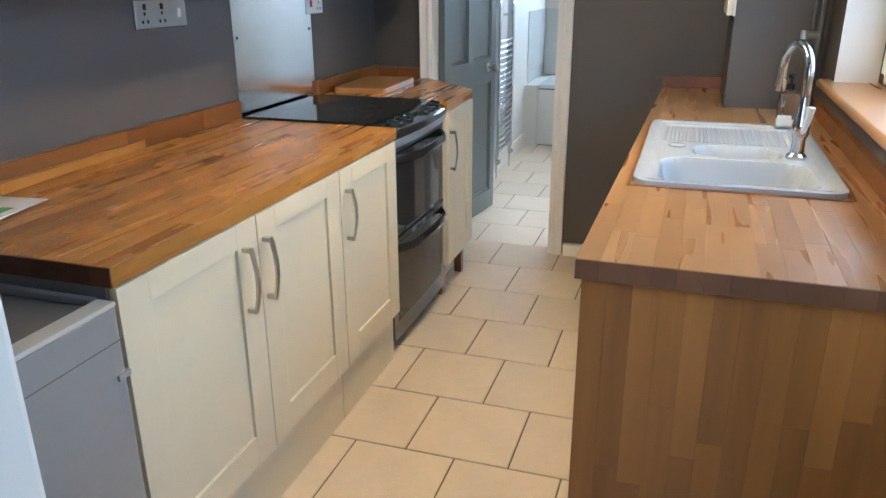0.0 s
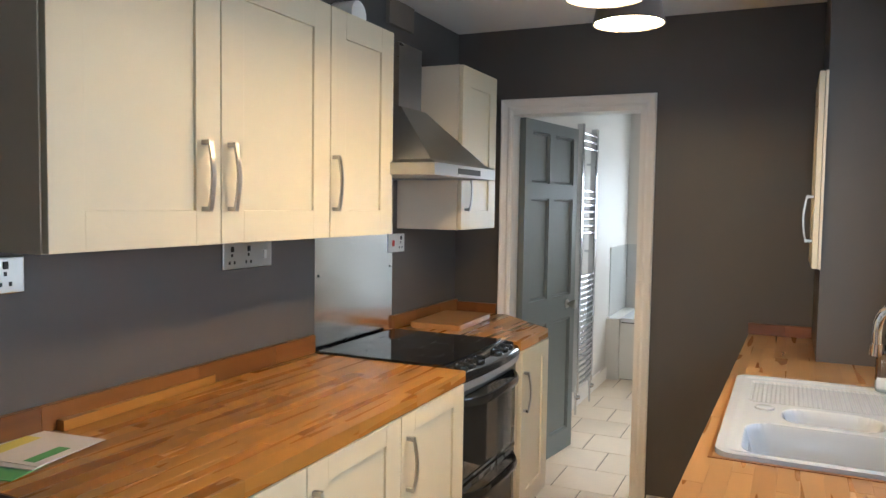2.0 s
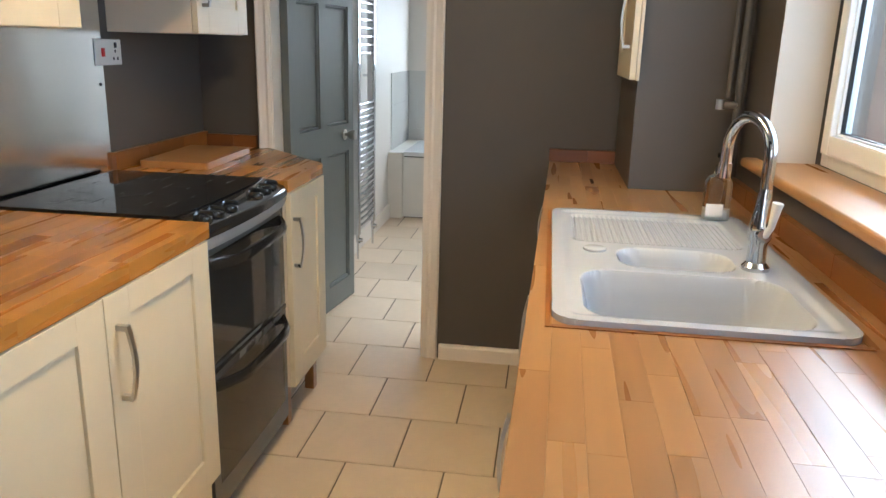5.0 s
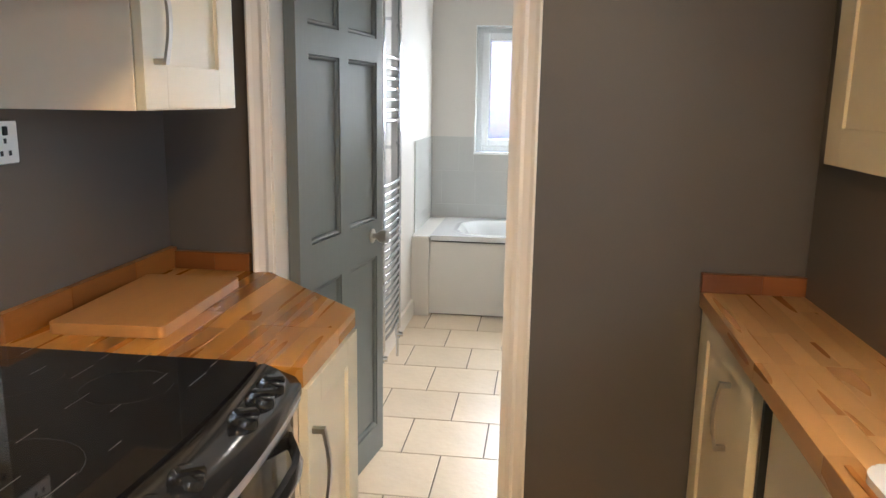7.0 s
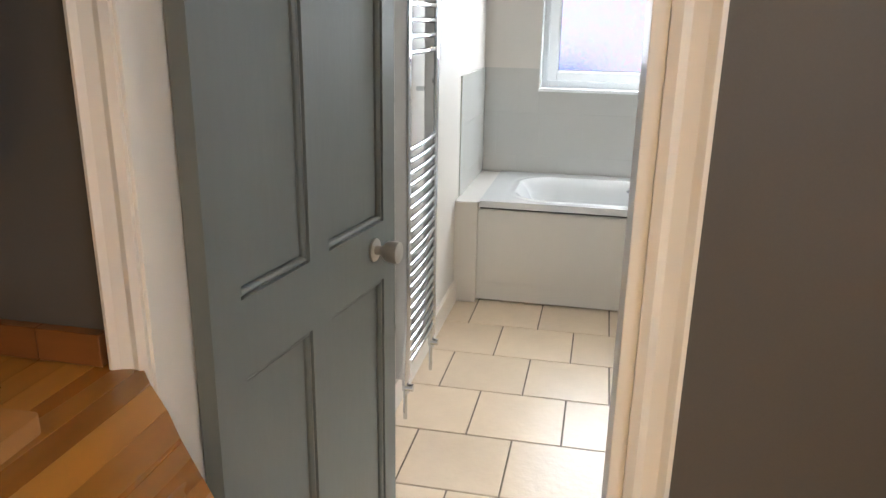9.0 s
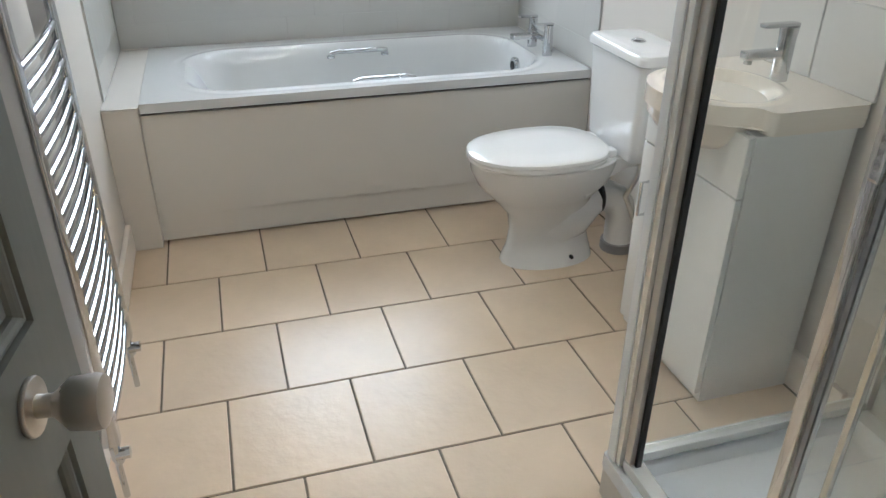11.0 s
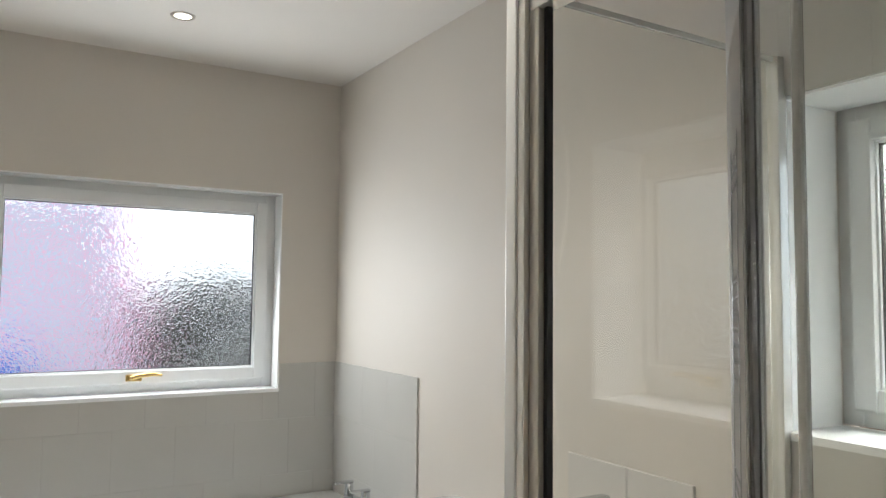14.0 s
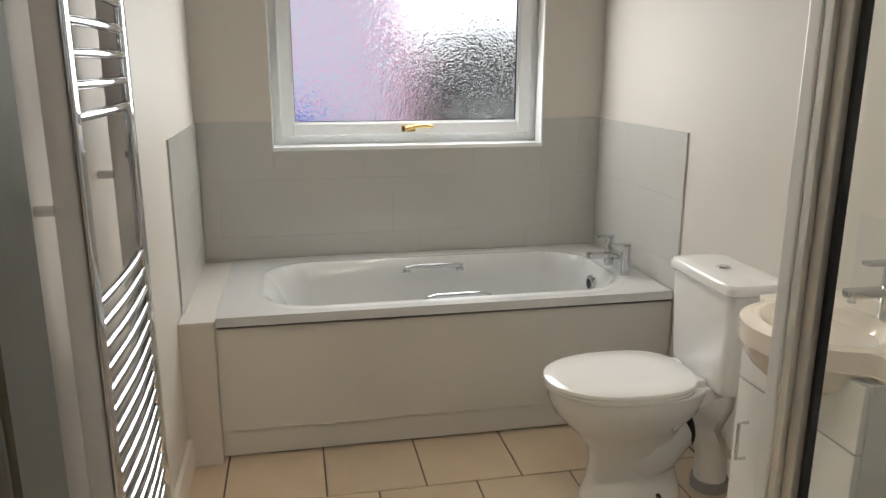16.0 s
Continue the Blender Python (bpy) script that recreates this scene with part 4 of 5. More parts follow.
def sink_outline(x, y):
    return sdf(x, y, SX, SY, 0.252, 0.455, 0.05)


def sink_h(x, y):
    z = 0.922
    rim = -0.004 * step(-0.022, -0.045, sink_outline(x, y))
    z += rim
    main = sdf(x, y, 0.752, 2.795, 0.195, 0.145, 0.07)
    z -= 0.165 * step(0.002, -0.05, main) ** 0.8
    half = sdf(x, y, 0.765, 3.055, 0.122, 0.078, 0.06)
    z -= 0.10 * step(0.002, -0.042, half) ** 0.8
    dr = sdf(x, y, 0.745, 3.325, 0.200, 0.150, 0.03)
    inside = step(0.0, -0.015, dr)
    z -= 0.007 * inside
    z += 0.0026 * inside * (0.5 + 0.5 * math.cos(math.tau * (x - 0.55) / 0.0126))
    return z


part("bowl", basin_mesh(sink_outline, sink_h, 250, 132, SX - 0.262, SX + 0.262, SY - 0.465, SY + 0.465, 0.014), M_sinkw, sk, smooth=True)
part("waste", disc((0.752, 2.80, 0.752), 0.035, 0.006, bevel=0.002), M_chrome, sk, "chrome waste", smooth=True)
part("waste", disc((0.765, 3.055, 0.817), 0.03, 0.006, bevel=0.002), M_chrome, sk, "chrome waste", smooth=True)
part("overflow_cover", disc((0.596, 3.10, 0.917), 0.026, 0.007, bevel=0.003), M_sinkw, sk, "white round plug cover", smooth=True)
tp = thing("kitchen_tap", (0.922, 3.015, 0.92), "chrome swan-neck mixer tap on the sink", "tap")
part("base", loft([[(0.922 + r * math.cos(a * math.tau / 24), 3.015 + r * math.sin(a * math.tau / 24), z) for a in range(24)] for z, r in ((0.918, 0.028), (0.926, 0.028), (0.935, 0.020), (0.975, 0.018), (0.985, 0.023), (1.01, 0.024), (1.03, 0.020), (1.06, 0.015), (1.09, 0.0125))]), M_chrome, tp, smooth=True)
arc = [(0.922, 3.015, 1.08), (0.922, 3.015, 1.14)]
for k in range(15):
    a = math.pi * k / 14
    arc.append((0.922 - 0.027 * (1 - math.cos(a)), 3.015 + 0.0675 * (1 - math.cos(a)), 1.155 + 0.073 * math.sin(a)))
arc += [(0.868, 3.150, 1.12)]
part("spout", tube(arc, 0.0125, 14), M_chrome, tp, smooth=True)
part("nozzle", tube([(0.868, 3.150, 1.122), (0.867, 3.151, 1.088)], 0.0155, 14), M_chrome, tp, smooth=True)
lv = part("lever_hub", disc((0.922, 3.015, 0.998), 0.014, -0.036, 1, 18), M_chrome, tp, smooth=True)
part("lever", tube([(0.924, 2.985, 0.998), (0.93, 2.972, 1.02), (0.935, 2.966, 1.07)], [0.008, 0.007, 0.011]), M_plastic, lv, "white lever tip", smooth=True)
sb = thing("soap_bottle", (0.937, 3.497, 0.921), "clear soap dispenser with dark pump on the sink", "soap bottle")
part("bottle", loft([[(px, py, z) for px, py in rrect(0.937, 3.497, 0.034 * s, 0.024 * s, 0.012 * s, 3)] for z, s in ((0.9205, 0.95), (0.925, 1), (1.02, 1), (1.035, 0.8), (1.04, 0.42), (1.05, 0.4))]), M_soap, sb, smooth=True)
part("soap", loft([[(px, py, z) for px, py in rrect(0.937, 3.497, 0.031, 0.021, 0.010, 3)] for z in (0.921, 0.95)]), M_plastic, sb, "white liquid soap")
part("label_band", box((0.905, 3.4715, 0.93), (0.950, 3.4725, 0.965)), M_plastic, sb)
part("pump", loft([[(0.937 + r * math.cos(a * math.tau / 14), 3.497 + r * math.sin(a * math.tau / 14), z) for a in range(14)] for z, r in ((1.048, 0.013), (1.065, 0.013), (1.068, 0.005), (1.085, 0.005), (1.087, 0.012), (1.098, 0.012))]), M_black, sb, "dark pump", smooth=True)

# ---- ceiling lamps ----
lf = thing("ceiling_lamp", (0.163, 2.87, ZC), "three-shade ceiling lamp with bronze-grey domes, lit", "ceiling lamp")
part("bar", box((0.135, 2.44, ZC - 0.022), (0.191, 3.30, ZC), 0.006), M_nickel, lf)
for y in (2.55, 2.87, 3.19):
    s = part("shade", loft([[(0.163 + r * math.cos(a * math.tau / 32), y + r * math.sin(a * math.tau / 32), z) for a in range(32)] for z, r in ((2.05, 0.110), (2.05, 0.107), (2.10, 0.096), (2.16, 0.066), (2.20, 0.042), (2.205, 0.02), (2.21, 0.045), (2.165, 0.070), (2.105, 0.100), (2.05, 0.112))], False, False), M_shade, lf, "bronze-grey dome shade", smooth=True)
    part("stem", tube([(0.163, y, 2.20), (0.163, y, ZC - 0.02)], 0.008), M_nickel, lf, smooth=True)
    part("diffuser", disc((0.163, y, 2.060), 0.104, 0.004), M_lamp, s, "glowing diffuser")

# ---- pipes in the corner, key cupboard, leaflets ----
pp = thing("heating_pipe", (1.06, 3.88, 0.91), "charcoal painted pipe with valves in the window corner", "pipe")
part("pipe", tube([(1.055, 3.90, 0.92), (1.055, 3.90, ZC)], 0.013), M_pipe, pp, smooth=True)
part("pipe", tube([(1.03, 3.925, 1.22), (1.03, 3.925, ZC)], 0.009), M_pipe, pp, smooth=True)
part("valve", tube([(1.055, 3.90, 1.20), (1.0, 3.89, 1.20)], 0.012), M_alu, pp, "dull metal valve", smooth=True)
part("valve_tap", tube([(1.0, 3.89, 1.185), (1.0, 3.89, 1.215)], 0.014), M_alu, pp, smooth=True)
for z in (0.99, 1.03):
    part("clip", tube([(1.055, 3.885, z), (1.02, 3.86, z), (1.03, 3.83, z + 0.01)], 0.006), M_darkmetal, pp, smooth=True)

kc = thing("key_cupboard", (1.075, 2.355, 1.18), "cream framed key board with rows of hooks and a few keys", "key board")
KY0, KY1, KZ0, KZ1 = 2.19, 2.52, 1.19, 1.765
part("frame", boxes(((XR - 0.035, KY0, KZ0), (XR, KY0 + 0.035, KZ1)), ((XR - 0.035, KY1 - 0.035, KZ0), (XR, KY1, KZ1)), ((XR - 0.035, KY0 + 0.035, KZ0), (XR, KY1 - 0.035, KZ0 + 0.075)), ((XR - 0.035, KY0 + 0.035, KZ1 - 0.05), (XR, KY1 - 0.035, KZ1)), bevel=0.003), M_cream, kc)
kp = part("back_panel", box((XR - 0.018, KY0 + 0.03, KZ0 + 0.07), (XR - 0.004, KY1 - 0.03, KZ1 - 0.045)), M_kraft, kc, "orange pine back panel")
rk = random.Random(4)
for r in range(8):
    for c in range(4):
        y, z = KY0 + 0.06 + c * 0.062 + rk.uniform(-0.012, 0.012), KZ1 - 0.075 - r * 0.052 + rk.uniform(-0.012, 0.012)
        part("hook", tube([(XR - 0.018, y, z), (XR - 0.032, y, z), (XR - 0.033, y, z + 0.006)], 0.0014, 6), M_hook, kp)
for y, z, ln in ((2.455, 1.60, 0.048), (2.460, 1.49, 0.068)):
    kx = XR - 0.052
    part("key_ring", tube([(kx + 0.011 * math.cos(a * math.tau / 14), y, z + 0.010 + 0.011 * math.sin(a * math.tau / 14)) for a in range(15)], 0.0012, 5, False), M_nickel, kc)
    part("key", prism([(kx - 0.006, z), (kx + 0.006, z), (kx + 0.009, z - ln * 0.2), (kx + 0.007, z - ln * 0.40), (kx + 0.004, z - ln * 0.45), (kx + 0.005, z - ln), (kx - 0.005, z - ln), (kx - 0.004, z - ln * 0.45), (kx - 0.007, z - ln * 0.40), (kx - 0.009, z - ln * 0.2)], 1, y - 0.0015, y + 0.0015), M_darkmetal, kc, "dark key on a hook")
part("key_tag", prism([(2.345, 1.36), (2.395, 1.352), (2.402, 1.30), (2.385, 1.268), (2.342, 1.278)], 0, XR - 0.05, XR - 0.047), M_paperw, kc, "white paper key tag")
part("latch", boxes(((XR - 0.045, 2.45, 1.205), (XR - 0.034, 2.49, 1.225)), ((XR - 0.055, 2.465, 1.19), (XR - 0.045, 2.475, 1.25)), bevel=0.002), M_darkmetal, kc, "black iron latch")

lt = thing("leaflets", (-0.89, 1.93, 0.91), "small pile of printed leaflets on the worktop", "leaflets")
for i, (cx, cy, hx, hy, rot, m) in enumerate(((-0.885, 1.845, 0.105, 0.085, 14, M_green), (-0.895, 1.925, 0.105, 0.102, 10, M_paperw), (-0.885, 1.94, 0.100, 0.098, 7, M_paperw), (-0.945, 1.90, 0.022, 0.085, 9, M_yellow), (-0.822, 1.915, 0.016, 0.05, 8, M_green))):
    z = 0.9105 + 0.0032 * min(i, 2) + (0.0022 if i > 2 else 0)
    bm = box((-hx, -hy, z), (hx, hy, z + (0.002 if i < 3 else 0.0006)), 0.0003, 1)
    bmesh.ops.rotate(bm, verts=bm.verts, cent=(0, 0, 0), matrix=Matrix.Rotation(radians(rot), 3, "Z"))
    bmesh.ops.translate(bm, verts=bm.verts, vec=(cx, cy, 0))
    part("leaflet" if i < 3 else "print_block", bm, m, lt)
fs = thing("filler_strip", (-0.97, 2.3, 0.91), "tapered hardwood scribing strip at the foot of the upstand", "trim strip")
part("strip", prism([(XL + 0.021, 2.06), (XL + 0.046, 2.06), (XL + 0.022, 2.62), (XL + 0.021, 2.62)], 2, 0.911, 0.938, 0.001), W_top, fs)

# ---- bathroom ----
# bath in its alcove
bt = thing("bath", (0.2, 7.63, 0), "white acrylic bath with chrome grips behind a plain white panel", "bath")
BX0, BX1, BY0, BY1, BRIM = -0.646, 1.05, 7.222, 8.028, 0.535


def bath_outline(x, y):
    return sdf(x, y, (BX0 + BX1) / 2, (BY0 + BY1) / 2, (BX1 - BX0) / 2, (BY1 - BY0) / 2, 0.012)


def bath_h(x, y):
    d = sdf(x, y, 0.205, 7.605, 0.70, 0.305, 0.20)
    slope = 0.10 * step(0.45, -0.55, x)
    depth = (0.37 - slope * 0.6) * step(0.0, -0.105 - slope, d)
    lip = 0.006 * step(0.03, 0.0, d) * step(-0.02, 0.0, d)
    return BRIM - depth + lip - 0.004 * step(0.05, 0.0, d)


part("tub", basin_mesh(bath_outline, bath_h, 150, 80, BX0 - 0.006, BX1 + 0.006, BY0 - 0.006, BY1 + 0.006, 0.032), M_acrylic, bt, smooth=True)
part("panel", box((BX0 + 0.0005, 7.236, 0.105), (BX1, 7.246, 0.492), 0.002), M_panel, bt, "plain white bath panel")
part("panel_plinth", box((BX0 + 0.0005, 7.243, 0.008), (BX1, 7.252, 0.104), 0.001), M_panel, bt)
# near-black board behind the gap; its colour gives the shade under the rim
part("panel_shadow_gap", box((BX0 + 0.006, 7.26, 0.0), (BX1, 7.27, 0.52)), M_slot, bt)
for (px, py, pz, hx, tilt) in ((0.23, 7.86, 0.50, 0.12, 0.03), (0.24, 7.345, 0.50, 0.12, -0.03)):
    g = part("grip", tube([(px - hx, py, pz - 0.012), (px - hx, py - tilt, pz + 0.012), (px - hx + 0.03, py - tilt * 1.3, pz + 0.018), (px + hx - 0.03, py - tilt * 1.3, pz + 0.018), (px + hx, py - tilt, pz + 0.012), (px + hx, py, pz - 0.012)], 0.010, 12), M_chrome, bt, "chrome bath grip", smooth=True)
    for sx in (-1, 1):
        part("grip_foot", disc((px + sx * hx, py, pz - 0.018), 0.018, 0.012, bevel=0.003), M_chrome, g, smooth=True)
part("overflow", disc((0.880, 7.60, 0.465), 0.036, -0.022, 0, bevel=0.004), M_chrome, bt, "round chrome overflow", smooth=True)
part("overflow_hole", disc((0.8575, 7.60, 0.465), 0.020, -0.002, 0), M_slot, bt)
bxg = structure("trim_bath_boxing", box((BL, 7.20, 0), (BX0, BF, 0.525), 0.004), M_white, "white boxed ledge between bath and wall", "boxing")
part("board_top", box((BL + 0.001, 7.198, 0.526), (BX0 + 0.004, BF - 0.02, 0.532), 0.002), M_panel, bxg)

tpb = thing("bath_tap", (0.955, 7.55, 0.535), "chrome deck-mounted bath filler tap with two levers", "tap")
for y in (7.475, 7.64):
    part("pillar", tube([(0.96, y, 0.534), (0.96, y, 0.61)], 0.021, 16), M_chrome, tpb, smooth=True)
    part("pillar_head", tube([(0.96, y, 0.61), (0.96, y, 0.658)], 0.019, 16), M_chrome, tpb, smooth=True)
    part("lever", box((0.895, y - 0.011, 0.658), (0.978, y + 0.011, 0.667), 0.003), M_chrome, tpb)
part("bridge", box((0.942, 7.475, 0.588), (0.978, 7.64, 0.612), 0.006), M_chrome, tpb)
part("spout", box((0.83, 7.535, 0.588), (0.96, 7.58, 0.610), 0.006), M_chrome, tpb)

# toilet
wc = thing("toilet", (0.7, 6.77, 0), "white china close-coupled toilet with the lid down", "toilet")
CYT = 6.768


def egg(cx, a_front, a_back, b, z, n=40, back=0.92):
    """An egg-shaped ring, longer towards -x."""
    pts = []
    for k in range(n):
        a = k * math.tau / n
        c, s = math.cos(a), math.sin(a)
        pts.append((cx + (a_back if c > 0 else a_front) * (abs(c) ** (back if c > 0 else 0.92)) * (1 if c > 0 else -1), CYT + b * (abs(s) ** 0.92) * (1 if s > 0 else -1), z))
    return pts


part("pan", loft([egg(0.69, 0.175, 0.17, 0.105, 0.0), egg(0.69, 0.172, 0.168, 0.102, 0.015), egg(0.69, 0.155, 0.155, 0.084, 0.06), egg(0.685, 0.142, 0.14, 0.070, 0.13), egg(0.68, 0.148, 0.145, 0.076, 0.19), egg(0.67, 0.192, 0.17, 0.112, 0.25), egg(0.655, 0.235, 0.24, 0.152, 0.31), egg(0.645, 0.248, 0.27, 0.168, 0.36), egg(0.645, 0.250, 0.28, 0.172, 0.392), egg(0.645, 0.244, 0.275, 0.168, 0.398)]), M_china, wc, smooth=True)
part("shelf", loft([[(x, CYT + s * w, z) for s, z in ((-1, 0.392), (-0.97, 0.399), (0.97, 0.399), (1, 0.392), (0.9, zb), (-0.9, zb))] for x, w, zb in ((0.76, 0.135, 0.27), (0.84, 0.115, 0.325), (0.92, 0.105, 0.355), (1.03, 0.105, 0.36))]), M_china, wc, smooth=True)
part("trapway", tube([(0.62, CYT, 0.10), (0.70, CYT, 0.115), (0.77, CYT, 0.155), (0.825, CYT, 0.20), (0.865, CYT, 0.215)], [0.06, 0.084, 0.085, 0.072, 0.060], 20), M_china, wc, smooth=True)
part("outlet_seal", tube([(0.862, CYT, 0.215), (0.874, CYT, 0.215)], 0.063, 20), M_slot, wc, "dark outlet seal", smooth=True)
lid = part("lid", loft([egg(0.635, 0.250, 0.225, 0.176, 0.399, back=0.62), egg(0.635, 0.252, 0.228, 0.178, 0.406, back=0.62), egg(0.635, 0.250, 0.226, 0.176, 0.411, back=0.62), egg(0.635, 0.250, 0.228, 0.176, 0.413, back=0.62), egg(0.635, 0.253, 0.230, 0.179, 0.418, back=0.62), egg(0.635, 0.251, 0.228, 0.177, 0.427, back=0.62), egg(0.638, 0.235, 0.215, 0.165, 0.433, back=0.62), egg(0.64, 0.13, 0.12, 0.09, 0.436, back=0.62)]), M_china, wc, "closed white plastic seat and lid", smooth=True)
for y in (-0.075, 0.075):
    part("hinge", box((0.835, CYT + y - 0.022, 0.398), (0.874, CYT + y + 0.022, 0.424), 0.008), M_china, lid, "white hinge", smooth=True)
part("cistern", loft([[(px, py, z) for px, py in rrect(0.958, CYT - 0.02, hx, hy, 0.03, 5)] for z, hx, hy in ((0.40, 0.075, 0.155), (0.43, 0.082, 0.165), (0.70, 0.092, 0.180), (0.722, 0.092, 0.180))]), M_china, wc, smooth=True)
part("cistern_lid", loft([[(px, py, z) for px, py in rrect(0.955, CYT - 0.02, hx, hy, 0.035, 5)] for z, hx, hy in ((0.723, 0.096, 0.186), (0.728, 0.101, 0.191), (0.748, 0.101, 0.191), (0.757, 0.095, 0.185), (0.760, 0.08, 0.17))]), M_china, wc, smooth=True)
fl = part("flush_ring", disc((0.95, CYT - 0.01, 0.758), 0.024, 0.005, bevel=0.002), M_chrome, wc, "chrome flush button", smooth=True)
part("flush_button", disc((0.95, CYT - 0.01, 0.763), 0.017, 0.004, bevel=0.002), M_chrome, fl, smooth=True)
part("waste_pipe", tube([(0.868, CYT, 0.215), (0.905, CYT, 0.213), (0.938, CYT - 0.006, 0.198), (0.958, CYT - 0.014, 0.170), (0.965, CYT - 0.018, 0.13), (0.965, CYT - 0.02, 0.012)], [0.058, 0.058, 0.056, 0.055, 0.052, 0.052], 20), M_plastic, wc, "white plastic soil pipe", smooth=True)
part("pipe_collar", tube([(0.965, CYT - 0.02, 0.0), (0.965, CYT - 0.02, 0.035)], 0.062, 18), M_silver, wc, "grey floor collar", smooth=True)
part("pan_bolt", disc((0.742, CYT - 0.092, 0.035), 0.007, -0.012, 1, 12), M_slot, wc, smooth=True)
part("inlet_hose", tube([(0.955, CYT - 0.12, 0.40), (0.945, CYT - 0.125, 0.33), (0.925, CYT - 0.10, 0.25), (0.96, CYT - 0.12, 0.16)], 0.010), M_alu, wc, "braided inlet hose", smooth=True)

# vanity
vt = thing("vanity_unit", (0.9, 6.11, 0), "white gloss vanity unit under an ivory basin", "vanity unit")
VY0, VY1, VX0, VX1 = 5.905, 6.318, 0.742, 1.035
part("carcass", box((VX0 + 0.018, VY0, 0.0), (VX1, VY1, 0.755), 0.002), M_vanity, vt)
vd = part("door", box((VX0, VY0 + 0.002, 0.03), (VX0 + 0.016, VY1 - 0.002, 0.60), 0.003), M_vanity, vt, "white gloss door")
part("handle", tube([(VX0, VY1 - 0.06, 0.50), (VX0 - 0.026, VY1 - 0.06, 0.50), (VX0 - 0.026, VY1 - 0.06, 0.40), (VX0, VY1 - 0.06, 0.40)], 0.005), M_chrome, vd, "chrome bar handle", smooth=True)
part("apron", box((VX0, VY0 + 0.002, 0.604), (VX0 + 0.016, VY1 - 0.002, 0.752), 0.003), M_vanity, vt, "white gloss apron board")
bs = thing("washbasin", (0.85, 6.11, 0.755), "ivory china semi-recessed washbasin", "washbasin")
CV = 6.112


def basin_outline(x, y):
    slab = sdf(x, y, 0.915, CV, 0.135, 0.222, 0.02)
    bowl = math.hypot((x - 0.795) / 1.0, (y - CV) / 1.0) - 0.172
    k = 0.03
    h = max(k - abs(slab - bowl), 0) / k
    return min(slab, bowl) - h * h * k * 0.25


def basin_h(x, y):
    d = math.hypot((x - 0.80) / 0.86, y - CV) - 0.155
    z = 0.812 - 0.12 * step(0.0, -0.13, d)
    return z + 0.004 * step(0.02, 0, d) * step(-0.02, 0, d)


part("bowl", basin_mesh(basin_outline, basin_h, 96, 100, 0.60, 1.06, CV - 0.24, CV + 0.24, 0.045), M_basin, bs, smooth=True)
rings = []
for z, s in ((0.770, 0.99), (0.745, 0.95), (0.715, 0.84), (0.69, 0.68), (0.675, 0.45), (0.67, 0.2)):
    rings.append([(0.795 + (0.172 * s) * math.cos(a * math.tau / 36), CV + 0.172 * s * math.sin(a * math.tau / 36), z) for a in range(36)])
part("underside", loft(rings), M_basin, bs, smooth=True)
part("slab", prism(rrect(0.915, CV, 0.134, 0.221, 0.02, 4), 2, 0.757, 0.790), M_basin, bs)
part("overflow_ring", disc((0.900, CV, 0.776), 0.014, -0.012, 0, 20, bevel=0.003), M_chrome, bs, "chrome overflow", smooth=True)
part("overflow_hole", disc((0.8875, CV, 0.776), 0.008, -0.002, 0, 16), M_slot, bs)
part("waste", disc((0.80, CV, 0.690), 0.024, 0.005, bevel=0.002), M_chrome, bs, "chrome waste", smooth=True)
tb = thing("basin_tap", (0.965, CV, 0.81), "chrome monobloc basin mixer tap", "tap")
part("body", tube([(0.962, CV, 0.808), (0.962, CV, 0.925)], 0.021, 18), M_chrome, tb, smooth=True)
part("spout", box((0.845, CV - 0.014, 0.868), (0.965, CV + 0.014, 0.890), 0.006), M_chrome, tb)
part("aerator", disc((0.862, CV, 0.868), 0.010, -0.010, 2, 14), M_chrome, tb, smooth=True)
hl = part("lever_cap", tube([(0.962, CV, 0.926), (0.962, CV, 0.942)], 0.0225, 18), M_chrome, tb, smooth=True)
part("lever", box((0.885, CV - 0.013, 0.942), (0.982, CV + 0.013, 0.952), 0.003), M_chrome, hl)
M_stile = mat("pale_splash_tile", (0.64, 0.625, 0.60), 0.12)
vs_ = thing("splash_tiles", (1.05, 6.1, 0.81), "two grey-white splashback tiles behind the basin", "splashback tiles")
for y0, y1 in ((5.893, 6.105), (6.108, 6.335)):
    part("tile", box((BR - 0.009, y0, 0.812), (BR, y1, 1.012), 0.002, 1), M_stile, vs_)

# towel rail
tr = thing("towel_rail", (-0.71, 6.19, 0.15), "tall chrome ladder towel rail on the white wall", "towel rail")
TX, TY0, TY1 = -0.695, 5.985, 6.395
for y in (TY0, TY1):
    part("upright", prism(rrect(TX - 0.008, y, 0.025, 0.019, 0.007, 4), 2, 0.165, 2.06), M_chrome, tr, smooth=True)
zs = [1.90, 1.95, 2.0] + [1.295 + 0.05 * k for k in range(7)] + [0.215 + 0.0405 * k for k in range(20)]
for z in zs:
    part("bar", tube([(TX + 0.006 + 0.007 * math.sin(math.pi * k / 8), TY0 + (TY1 - TY0) * k / 8, z) for k in range(9)], 0.0092, 10), M_chrome, tr, smooth=True)
